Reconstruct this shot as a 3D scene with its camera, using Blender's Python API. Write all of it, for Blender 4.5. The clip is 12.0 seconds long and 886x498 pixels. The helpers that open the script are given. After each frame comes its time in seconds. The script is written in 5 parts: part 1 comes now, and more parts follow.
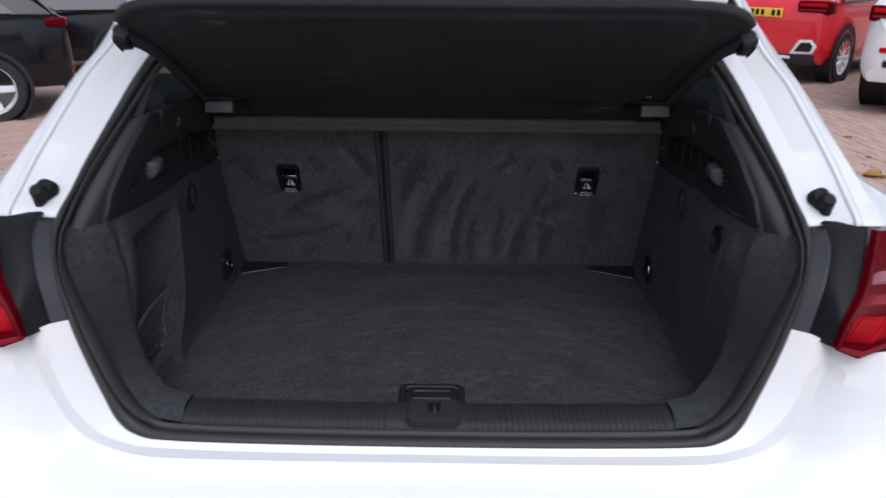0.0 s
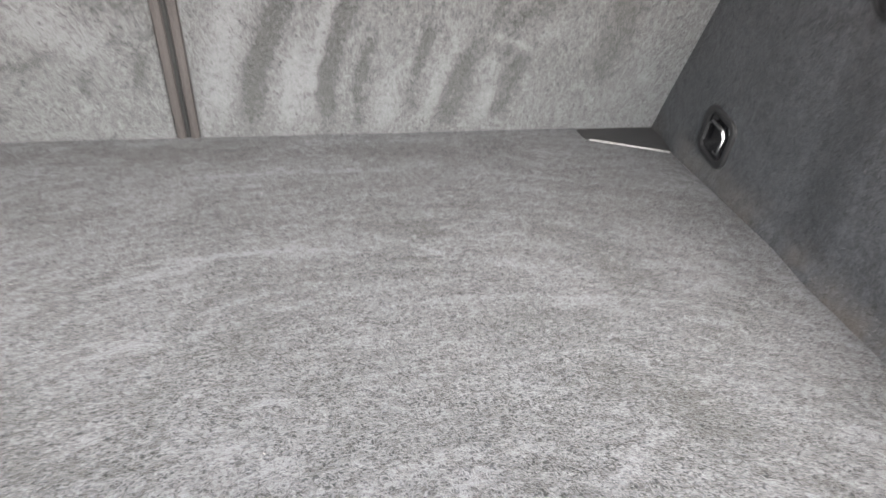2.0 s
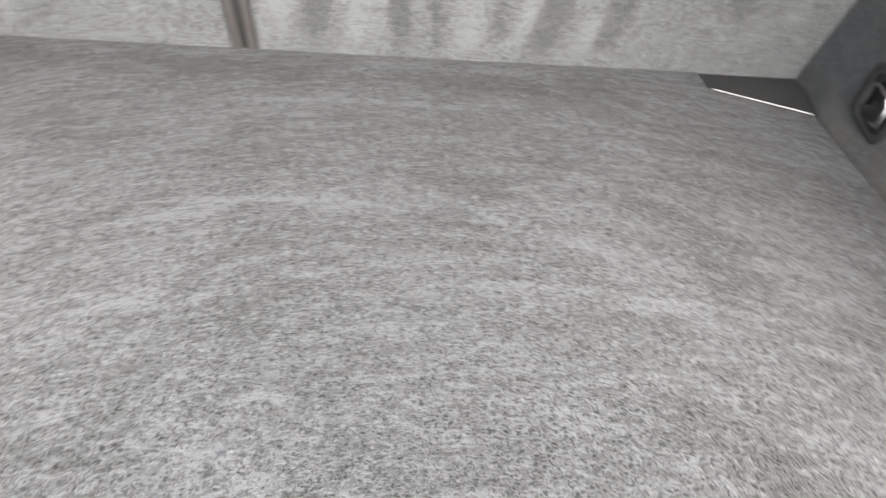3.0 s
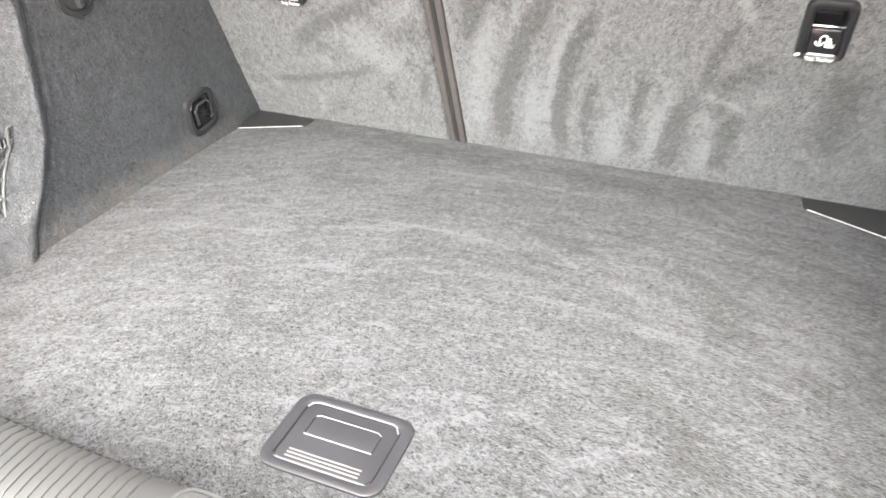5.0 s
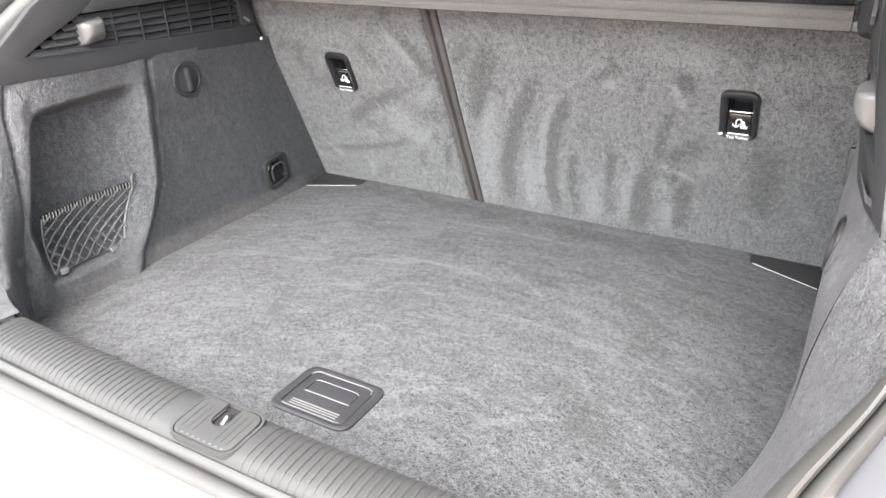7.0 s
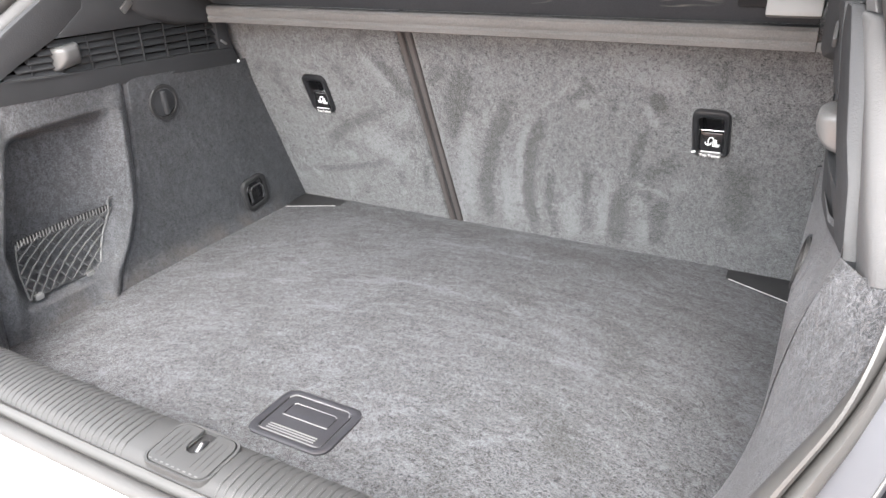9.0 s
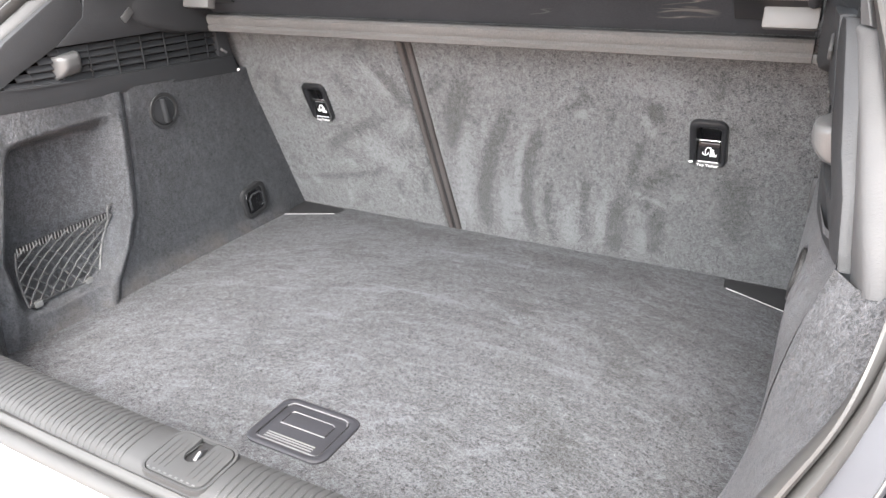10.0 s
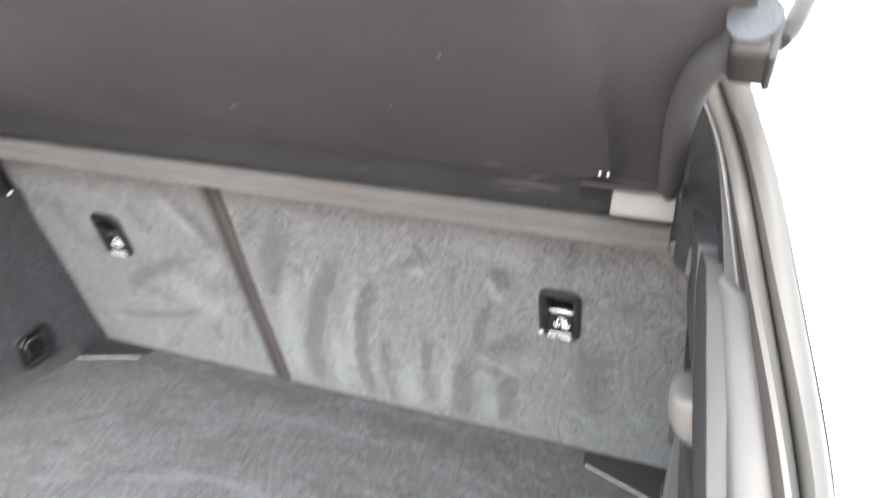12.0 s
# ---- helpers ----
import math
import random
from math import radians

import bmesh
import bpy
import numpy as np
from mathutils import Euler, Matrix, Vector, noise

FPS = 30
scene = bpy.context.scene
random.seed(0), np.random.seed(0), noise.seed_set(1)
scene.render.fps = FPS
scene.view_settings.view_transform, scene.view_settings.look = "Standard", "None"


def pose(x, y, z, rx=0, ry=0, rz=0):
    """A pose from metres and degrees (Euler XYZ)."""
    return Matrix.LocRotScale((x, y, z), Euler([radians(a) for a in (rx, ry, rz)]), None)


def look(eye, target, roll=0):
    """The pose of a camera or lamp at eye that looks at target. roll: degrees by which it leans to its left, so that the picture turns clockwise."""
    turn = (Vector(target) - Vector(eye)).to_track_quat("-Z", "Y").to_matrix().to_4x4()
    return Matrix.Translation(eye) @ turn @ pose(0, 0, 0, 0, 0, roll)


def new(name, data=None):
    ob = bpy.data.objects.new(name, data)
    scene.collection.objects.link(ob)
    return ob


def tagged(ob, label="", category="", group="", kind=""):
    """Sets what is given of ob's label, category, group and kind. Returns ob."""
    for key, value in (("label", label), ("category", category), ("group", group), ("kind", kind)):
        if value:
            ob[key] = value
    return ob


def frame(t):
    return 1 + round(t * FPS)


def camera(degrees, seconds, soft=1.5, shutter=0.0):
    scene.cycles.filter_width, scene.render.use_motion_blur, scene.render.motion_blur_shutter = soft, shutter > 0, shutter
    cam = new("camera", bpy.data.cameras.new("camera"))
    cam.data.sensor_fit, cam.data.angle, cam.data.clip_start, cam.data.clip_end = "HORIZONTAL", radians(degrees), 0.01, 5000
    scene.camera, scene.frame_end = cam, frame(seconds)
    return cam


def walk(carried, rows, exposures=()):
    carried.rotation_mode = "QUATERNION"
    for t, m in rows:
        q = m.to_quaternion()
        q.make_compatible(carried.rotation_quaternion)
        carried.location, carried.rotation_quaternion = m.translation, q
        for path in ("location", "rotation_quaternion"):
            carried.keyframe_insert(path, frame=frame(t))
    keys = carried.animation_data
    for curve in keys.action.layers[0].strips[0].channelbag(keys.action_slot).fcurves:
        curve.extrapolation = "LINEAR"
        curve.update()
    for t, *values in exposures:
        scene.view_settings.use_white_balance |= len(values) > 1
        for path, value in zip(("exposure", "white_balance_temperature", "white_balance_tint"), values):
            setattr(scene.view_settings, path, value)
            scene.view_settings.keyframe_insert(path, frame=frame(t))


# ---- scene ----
# camera and its walk
cam = camera(62.6, 12.0, 1.5, 0.5)
PATH = [
    (0, (0.03, -0.932, 1.355), (0.013, 0.927, 0.619), 0.5),
    (0.5, (-0.02, -0.669, 1.273), (0.061, 1.156, 0.458), 1.3),
    (1, (-0.017, -0.371, 1.168), (0.174, 1.396, 0.25), 2.5),
    (1.5, (-0.026, -0.175, 1.085), (0.287, 1.528, 0.085), 3.9),
    (2, (-0.024, -0.028, 1.021), (0.41, 1.581, -0.084), 5.0),
    (2.5, (-0.007, 0.059, 0.992), (0.44, 1.551, -0.262), 6.5),
    (3, (0.041, 0.096, 0.996), (0.187, 1.585, -0.331), 5.7),
    (3.5, (0.082, 0.093, 1.018), (-0.18, 1.562, -0.313), 3.4),
    (3.7, (0.108, 0.077, 1.017), (-0.303, 1.545, -0.276), 1.4),
    (5.3, (0.315, -0.209, 1.132), (-0.347, 1.361, 0.084), -0.4),
    (5.5, (0.355, -0.226, 1.142), (-0.342, 1.35, 0.128), -0.4),
    (6, (0.453, -0.298, 1.168), (-0.385, 1.246, 0.213), -1.4),
    (6.5, (0.495, -0.337, 1.169), (-0.418, 1.188, 0.253), -1.9),
    (7, (0.515, -0.336, 1.173), (-0.411, 1.196, 0.283), -2.1),
    (9, (0.525, -0.33, 1.18), (-0.375, 1.24, 0.327), -2.3),
    (9.5, (0.526, -0.329, 1.181), (-0.377, 1.244, 0.339), -2.4),
    (10, (0.527, -0.331, 1.184), (-0.374, 1.247, 0.348), -2.1),
    (10.5, (0.531, -0.327, 1.186), (-0.362, 1.262, 0.363), -1.4),
    (11, (0.542, -0.311, 1.188), (-0.337, 1.292, 0.378), -0.5),
    (11.5, (0.554, -0.225, 1.197), (-0.251, 1.425, 0.403), 2.0),
    (12, (0.506, -0.078, 1.255), (-0.139, 1.685, 0.566), 1.7),
]
EXPOSURES = [(0.0, 0.24, 5780, 14), (0.5, 1.80, 5650, 21), (1.0, 3.46, 6600, 8), (1.5, 3.95, 6830, 8), (2.5, 4.10, 6920, 7), (3.5, 4.27, 6960, 6), (5.5, 4.50, 6830, 6), (6.0, 4.44, 6730, 7),
             (6.5, 4.22, 6670, 7), (7.0, 4.09, 6620, 7), (9.0, 3.95, 6570, 8), (10.5, 3.96, 6570, 8), (11.5, 3.91, 6600, 8), (12.0, 4.05, 6570, 6)]
walk(cam, [(t, look(eye, target, roll)) for t, eye, target, roll in PATH], EXPOSURES)

# overcast daylight
world = bpy.data.worlds.new("world")
scene.world = world
world.use_nodes = True
wn = world.node_tree.nodes
sky = wn.new("ShaderNodeTexSky")
sky.sky_type = "NISHITA"
sky.sun_disc = False
sky.sun_elevation, sky.sun_rotation = radians(56), radians(169)
sky.dust_density = 4.0
wn["Background"].inputs["Strength"].default_value = 0.14
grey = wn.new("ShaderNodeHueSaturation")
grey.inputs["Saturation"].default_value = 0.4
world.node_tree.links.new(sky.outputs[0], grey.inputs["Color"])
world.node_tree.links.new(grey.outputs[0], wn["Background"].inputs["Color"])
sun = new("sun", bpy.data.lights.new("sun", "SUN"))
sun.data.energy, sun.data.angle, sun.data.color = 1.0, radians(60), (1.0, 0.98, 0.96)
sun.matrix_world = look((0.8, -4.5, 7.3), (0, 0, 0.6))


# ---- materials ----
def material(name, base, rough=0.6, metal=0.0, coat=0.0, spec=0.5):
    m = bpy.data.materials.new(name)
    m.use_nodes = True
    b = m.node_tree.nodes["Principled BSDF"]
    b.inputs["Base Color"].default_value = (*base, 1)
    b.inputs["Roughness"].default_value = rough
    b.inputs["Metallic"].default_value = metal
    b.inputs["Coat Weight"].default_value = coat
    b.inputs["Coat Roughness"].default_value = 0.05
    b.inputs["Specular IOR Level"].default_value = spec
    return m


class Graph:
    """Short hand for node trees."""

    def __init__(self, m):
        self.t = m.node_tree
        self.bsdf = self.t.nodes["Principled BSDF"]
        self.coord = self.t.nodes.new("ShaderNodeTexCoord").outputs["Object"]

    def link(self, a, b):
        self.t.links.new(a, b)

    def mapped(self, scale=(1, 1, 1), turn=(0, 0, 0), warp=0.0):
        n = self.t.nodes.new("ShaderNodeMapping")
        n.inputs["Scale"].default_value = scale
        n.inputs["Rotation"].default_value = [radians(a) for a in turn]
        self.link(self.warped(warp) if warp else self.coord, n.inputs["Vector"])
        return n.outputs[0]

    def warped(self, amount, scale=3.0):
        """Coordinates bent by a broad noise, so that streaks swirl."""
        n = self.t.nodes.new("ShaderNodeTexNoise")
        n.inputs["Scale"].default_value = scale
        n.inputs["Detail"].default_value = 1.5
        self.link(self.coord, n.inputs["Vector"])
        a = self.t.nodes.new("ShaderNodeVectorMath")
        a.operation = "MULTIPLY_ADD"
        a.inputs[1].default_value = (amount, amount, amount)
        self.link(n.outputs["Color"], a.inputs[0])
        self.link(self.coord, a.inputs[2])
        return a.outputs[0]

    def noise(self, scale, detail=4, rough=0.55, vector=None, distort=0.0):
        n = self.t.nodes.new("ShaderNodeTexNoise")
        n.inputs["Scale"].default_value = scale
        n.inputs["Detail"].default_value = detail
        n.inputs["Roughness"].default_value = rough
        n.inputs["Distortion"].default_value = distort
        self.link(vector or self.coord, n.inputs["Vector"])
        return n.outputs["Fac"]

    def ramp(self, fac, stops):
        n = self.t.nodes.new("ShaderNodeValToRGB")
        e = n.color_ramp.elements
        while len(e) < len(stops):
            e.new(0.5)
        for k, (p, c) in zip(e, stops):
            k.position = p
            k.color = (*c, 1) if isinstance(c, tuple) else (c, c, c, 1)
        self.link(fac, n.inputs[0])
        return n.outputs[0]

    def math(self, op, a, b=0.0, c=0.0):
        n = self.t.nodes.new("ShaderNodeMath")
        n.operation = op
        for k, v in enumerate((a, b, c)):
            if isinstance(v, (int, float)):
                n.inputs[k].default_value = v
            else:
                self.link(v, n.inputs[k])
        return n.outputs[0]

    def mix(self, fac, a, b, kind="MIX"):
        n = self.t.nodes.new("ShaderNodeMix")
        n.data_type, n.blend_type = "RGBA", kind
        for k, v in ((0, fac), (6, a), (7, b)):
            if isinstance(v, (int, float)):
                n.inputs[k].default_value = v
            elif isinstance(v, tuple):
                n.inputs[k].default_value = (*v, 1)
            else:
                self.link(v, n.inputs[k])
        return n.outputs[2]

    def colour(self, c):
        self.link(c, self.bsdf.inputs["Base Color"])

    def rough(self, c):
        self.link(c, self.bsdf.inputs["Roughness"])

    def bump(self, height, strength=0.3, distance=0.001):
        n = self.t.nodes.new("ShaderNodeBump")
        n.inputs["Strength"].default_value = strength
        n.inputs["Distance"].default_value = distance
        self.link(height, n.inputs["Height"])
        self.link(n.outputs[0], self.bsdf.inputs["Normal"])


def fibres(g, scale=240.0, lean=None):
    """Needle felt: short strokes of pile in two directions, curled hairs and clumps, about 0 in the mean."""
    hair = g.noise(scale, 2, 0.6, distort=1.4)
    line = g.ramp(g.math("ABSOLUTE", g.math("SUBTRACT", hair, 0.5)), [(0.0, 1.0), (0.12, 0.0)])
    clump = g.noise(scale * 0.42, 3, 0.65)
    if lean:
        one = brushed(g, lean, scale * 1.7, scale * 0.42, 0.02)
        two = g.noise(1.0, 2, 0.62, g.mapped((scale * 0.75, scale * 1.9, scale), (0, 0, 62)), 0.2)
        speck = g.mix(g.ramp(g.noise(16, 3, 0.6, distort=0.8), [(0.46, 0.0), (0.60, 1.0)]), one, two)
        wisp = brushed(g, lean, scale * 0.55, scale * 0.10, 0.03)
    else:
        speck = g.noise(scale * 1.7, 2, 0.65, distort=0.6)
        wisp = g.noise(1.0, 3, 0.6, g.mapped((scale * 0.5, scale * 0.5, scale * 0.2)), 0.3)
    f = g.math("MULTIPLY", g.math("SUBTRACT", line, 0.38), 0.60)
    for v, k in ((speck, 2.2), (wisp, 1.1), (clump, 0.8)):
        f = g.math("ADD", f, g.math("MULTIPLY", g.math("SUBTRACT", v, 0.5), k))
    return f, line, clump


def brushed(g, middle, rings, turns, warp):
    """Streaks of nap in arcs round a middle (x, y or z), as a wiping arm leaves them."""
    sep = g.t.nodes.new("ShaderNodeSeparateXYZ")
    g.link(g.warped(warp, 4.0), sep.inputs[0])
    dx = g.math("SUBTRACT", sep.outputs[0], middle[0])
    dy = g.math("SUBTRACT", sep.outputs[middle[2]], middle[1])
    r = g.math("SQRT", g.math("ADD", g.math("MULTIPLY", dx, dx), g.math("MULTIPLY", dy, dy)))
    polar = g.t.nodes.new("ShaderNodeCombineXYZ")
    g.link(g.math("MULTIPLY", r, rings), polar.inputs[0])
    g.link(g.math("MULTIPLY", g.math("ARCTAN2", dx, dy), turns), polar.inputs[1])
    return g.noise(1.0, 4, 0.62, polar.outputs[0], 0.2)


def marks(g, broken=150.0):
    """The brush marks, scuffs and other tones kept with the mesh, broken up by the pile."""
    n = g.t.nodes.new("ShaderNodeAttribute")
    n.attribute_name = "nap"
    return g.math("MULTIPLY", n.outputs["Fac"], g.ramp(g.noise(broken, 3, 0.65), [(0.36, 0.25), (0.60, 1.45)]))


def carpet(name, tones, grain=1.0, streak=0.0, broad=0.5, mark=0.0, sheen=0.1, rough=0.95, spec=0.1, relief=0.8, dusty=0.0, scale=240.0, lean=None):
    """Short needle-felt carpet in three tones: broad cloudy wear, streaks of nap, marks of its own, curled fibres."""
    m = material(name, tones[1], rough, spec=spec)
    g = Graph(m)
    g.bsdf.inputs["Sheen Weight"].default_value = sheen
    g.bsdf.inputs["Sheen Roughness"].default_value = 0.6
    pile, line, clump = fibres(g, scale, lean)
    f = g.math("MULTIPLY_ADD", pile, grain, 0.5)
    f = g.math("ADD", f, g.math("MULTIPLY", g.math("SUBTRACT", g.noise(5.5, 4, 0.6, distort=0.9), 0.5), broad))
    if streak:
        lines = g.mix(g.ramp(g.noise(4.2, 2, 0.5, distort=0.9), [(0.44, 0.0), (0.56, 1.0)]), brushed(g, lean, 46.0, 3.4, 0.14), brushed(g, (0.24, 0.22, 1), 46.0, 2.2, 0.14)) if lean else g.noise(1.0, 4, 0.65, g.mapped((26, 26, 8), (0, 0, 0), 0.12), 0.25)
        f = g.math("ADD", f, g.math("MULTIPLY", g.math("SUBTRACT", lines, 0.5), streak))
    if mark:
        f = g.math("ADD", f, g.math("MULTIPLY", marks(g), mark))
    base = g.ramp(f, [(0.02, tones[0]), (0.50, tones[1]), (1.05, tones[2])])
    if dusty:
        sep = g.t.nodes.new("ShaderNodeSeparateXYZ")
        g.link(g.coord, sep.inputs[0])
        edge = g.math("MULTIPLY", g.math("SUBTRACT", dusty, sep.outputs[2]), 22.0)
        edge = g.math("MULTIPLY", g.math("MINIMUM", g.math("MAXIMUM", edge, 0.0), 1.0), g.ramp(g.noise(14, 4, 0.65), [(0.42, 0.0), (0.62, 0.55)]))
        base = g.mix(edge, base, (0.050, 0.039, 0.030))
    g.colour(base)
    g.bump(g.math("ADD", line, g.math("MULTIPLY", clump, 1.2)), relief, 0.0012)
    return m


CARPET_FLOOR = carpet("floor_carpet", ((0.0028, 0.0030, 0.0038), (0.0150, 0.0160, 0.0195), (0.050, 0.052, 0.060)), 1.12, 1.0, 0.70, 0.6, scale=250.0, lean=(0.10, -0.30, 1))
CARPET_SIDE = carpet("side_carpet", ((0.0045, 0.0051, 0.0064), (0.0160, 0.0172, 0.0205), (0.054, 0.056, 0.0630)), 0.95, 0.2, 0.4, 0.6, 0.05, 0.45, 0.48, 0.6, 0.645, 240.0)
CARPET_SEAT = carpet("seat_carpet", ((0.0076, 0.0079, 0.0088), (0.0330, 0.0336, 0.0372), (0.104, 0.105, 0.112)), 1.50, 0.30, 0.35, 1.55, 0.25, scale=330.0)


def plastic(name, base, rough=0.55, grain=700, strength=0.25, spec=0.4):
    m = material(name, base, rough, spec=spec)
    g = Graph(m)
    cloud = g.noise(9, 4, 0.6)
    a = tuple(c * 0.88 for c in base)
    b = tuple(c * 1.12 for c in base)
    g.colour(g.ramp(cloud, [(0.3, a), (0.7, b)]))
    g.rough(g.math("MULTIPLY_ADD", cloud, 0.2, rough - 0.1))
    g.bump(g.noise(grain, 2, 0.6), strength, 0.0006)
    return m


TRIM = plastic("grained_trim", (0.0185, 0.0192, 0.021), 0.62, 480, 0.5, 0.25)
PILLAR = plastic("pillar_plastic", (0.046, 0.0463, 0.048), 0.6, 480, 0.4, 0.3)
TRIM_DARK = plastic("dark_trim", (0.014, 0.014, 0.015), 0.55)
SILL = plastic("sill_plastic", (0.0245, 0.0246, 0.0252), 0.62, 900, 0.15, 0.22)
SEAL_RUBBER = plastic("seal_rubber", (0.030, 0.0294, 0.0290), 0.5, 260, 0.15, 0.30)
HANDLE = plastic("handle_plastic", (0.016, 0.016, 0.019), 0.45, 900, 0.1)
HANDLE_EDGE = material("handle_edge", (0.095, 0.095, 0.099), 0.4)
HOOK = plastic("hook_plastic", (0.056, 0.056, 0.057), 0.36)
GREY_CAP = plastic("grey_cap", (0.100, 0.099, 0.099), 0.5)
RUBBER = plastic("rubber", (0.010, 0.010, 0.0105), 0.6, 400, 0.1, 0.2)
BEZEL = plastic("satin_black", (0.010, 0.0102, 0.0115), 0.36, 900, 0.06, 0.5)
CLOSING = plastic("closing_panel", (0.033, 0.034, 0.039), 0.6, 900, 0.08, 0.25)
HOUSING = plastic("lamp_housing", (0.0050, 0.0053, 0.0072), 0.5, 700, 0.12, 0.16)
GLOSS = material("gloss_black", (0.008, 0.008, 0.009), 0.15)
PRINT = material("white_print", (0.75, 0.75, 0.75), 0.5)
CHROME = material("chrome", (0.75, 0.75, 0.76), 0.18, 1.0)
STEEL = material("dark_steel", (0.25, 0.25, 0.26), 0.3, 1.0)
EYE = material("polished_dark_metal", (0.34, 0.34, 0.35), 0.25, 1.0)
ALLOY_EDGE = material("bright_edge", (0.6, 0.6, 0.6), 0.35, 0.3)
TYRE = plastic("tyre", (0.02, 0.02, 0.021), 0.8)
ALLOY = material("alloy", (0.75, 0.76, 0.77), 0.35, 0.1)


def paint(name, base, rough=0.28, coat=0.5, spec=0.5):
    m = material(name, base, 0.4, 0.0, coat, spec)
    g = Graph(m)
    g.rough(g.math("MULTIPLY_ADD", g.noise(3, 3), 0.12, rough))
    dirt = g.ramp(g.noise(14, 5, 0.7), [(0.35, 0.97), (0.7, 1.0)])
    g.colour(g.mix(1.0, base, dirt, "MULTIPLY"))
    return m


WHITE = paint("white_paint", (0.72, 0.73, 0.725))
RED = paint("red_paint", (0.62, 0.012, 0.02), 0.2, 1.0)
BLACK = paint("black_paint", (0.006, 0.006, 0.008), 0.10, 0.25, 0.3)


def felt(name, a, b, weave=0, scuffs=0.0):
    m = material(name, a, 0.9, spec=0.2)
    g = Graph(m)
    f = g.math("ADD", g.math("MULTIPLY", g.noise(6, 4, 0.6), 0.5), g.math("MULTIPLY", g.noise(520, 2, 0.7), 0.5))
    base = g.ramp(f, [(0.3, a), (0.72, b)])
    if scuffs:
        crest = g.noise(1.0, 2, 0.5, g.mapped((5, 30, 30), (0, 0, 25)))
        line = g.ramp(g.math("ABSOLUTE", g.math("SUBTRACT", crest, 0.5)), [(0.0, 1.0), (0.02, 0.0)])
        some = g.ramp(g.noise(7, 2, 0.5), [(0.62, 0.0), (0.70, 1.0)])
        base = g.mix(g.math("MULTIPLY", g.math("MULTIPLY", line, some), scuffs), base, (0.22, 0.215, 0.20))
    g.colour(base)
    h = g.noise(520, 2, 0.7)
    if weave:
        w = g.t.nodes.new("ShaderNodeTexWave")
        w.inputs["Scale"].default_value = weave
        w.inputs["Distortion"].default_value = 1.0
        g.link(g.mapped((1, 1, 1), (0, 0, 0)), w.inputs[0])
        h = g.math("ADD", h, w.outputs["Fac"])
    g.bump(h, 0.5, 0.0008)
    return m


SHELF = felt("shelf_felt", (0.0175, 0.0198, 0.0240), (0.0400, 0.0436, 0.0500), 0, 0.45)
STRIP = felt("shelf_strip", (0.055, 0.053, 0.052), (0.105, 0.10, 0.098), 260)
HEADLINER = felt("headliner", (0.35, 0.34, 0.33), (0.45, 0.44, 0.43))
DARK_FELT = felt("dark_felt", (0.015, 0.015, 0.016), (0.03, 0.03, 0.03))
CORD = felt("net_cord", (0.022, 0.022, 0.023), (0.105, 0.105, 0.106))
BAND = felt("net_band", (0.012, 0.012, 0.0125), (0.055, 0.055, 0.056), 120)


def lens_material(name, base):
    m = material(name, base, 0.16, 0.0, 0.0, 0.05)
    g = Graph(m)
    cloud = g.noise(30, 3, 0.5)
    g.colour(g.mix(cloud, tuple(c * 0.7 for c in base), tuple(min(1, c * 1.25) for c in base)))
    return m


LENS = lens_material("red_lens", (0.085, 0.001, 0.004))
LENS_BRIGHT = lens_material("bright_lens", (0.46, 0.006, 0.010))
LENS_PINK = lens_material("pink_lens", (0.19, 0.018, 0.026))
LENS_PALE = lens_material("pale_lens", (0.26, 0.12, 0.135))


def glass_material(name, tint):
    m = material(name, tint, 0.03)
    b = m.node_tree.nodes["Principled BSDF"]
    b.inputs["Transmission Weight"].default_value = 1.0
    b.inputs["IOR"].default_value = 1.02
    return m


GLASS = glass_material("window_glass", (0.024, 0.028, 0.028))
DARK_GLASS = material("dark_glass", (0.012, 0.013, 0.014), 0.05, 0.0, 0.6)


# ---- mesh helpers ----
def part(name, bm, mat, parent=None, label="", smooth=True, loc=None):
    me = bpy.data.meshes.new(name)
    bmesh.ops.recalc_face_normals(bm, faces=bm.faces)
    for f in bm.faces:
        f.smooth = smooth
    bm.to_mesh(me)
    bm.free()
    me.materials.append(mat)
    if smooth:
        me.set_sharp_from_angle(angle=radians(40))
    ob = new(name, me)
    if parent:
        ob.parent = parent
    if loc:
        ob.matrix_basis = loc
    if label:
        ob["label"] = label
    return ob


def thing(name, label, category, group="", kind="", at=(0, 0, 0)):
    ob = new(name)
    ob.empty_display_size = 0.1
    ob.location = at
    return tagged(ob, label, category, group, kind)


def smoothed(points, n):
    """A smooth curve through points, n samples in all."""
    p = [Vector(q) for q in points]
    out = []
    for k in range(n):
        s = k / (n - 1) * (len(p) - 1)
        i = min(int(s), len(p) - 2)
        t = s - i
        a, b, c, d = p[max(i - 1, 0)], p[i], p[i + 1], p[min(i + 2, len(p) - 1)]
        out.append(0.5 * (2 * b + (c - a) * t + (2 * a - 5 * b + 4 * c - d) * t * t + (3 * b - a - 3 * c + d) * t ** 3))
    return out


def both(points):
    """A right-hand curve that starts on the middle line, with its mirror image."""
    return [Vector((-p[0], p[1], p[2])) for p in reversed(points[1:])] + list(points)


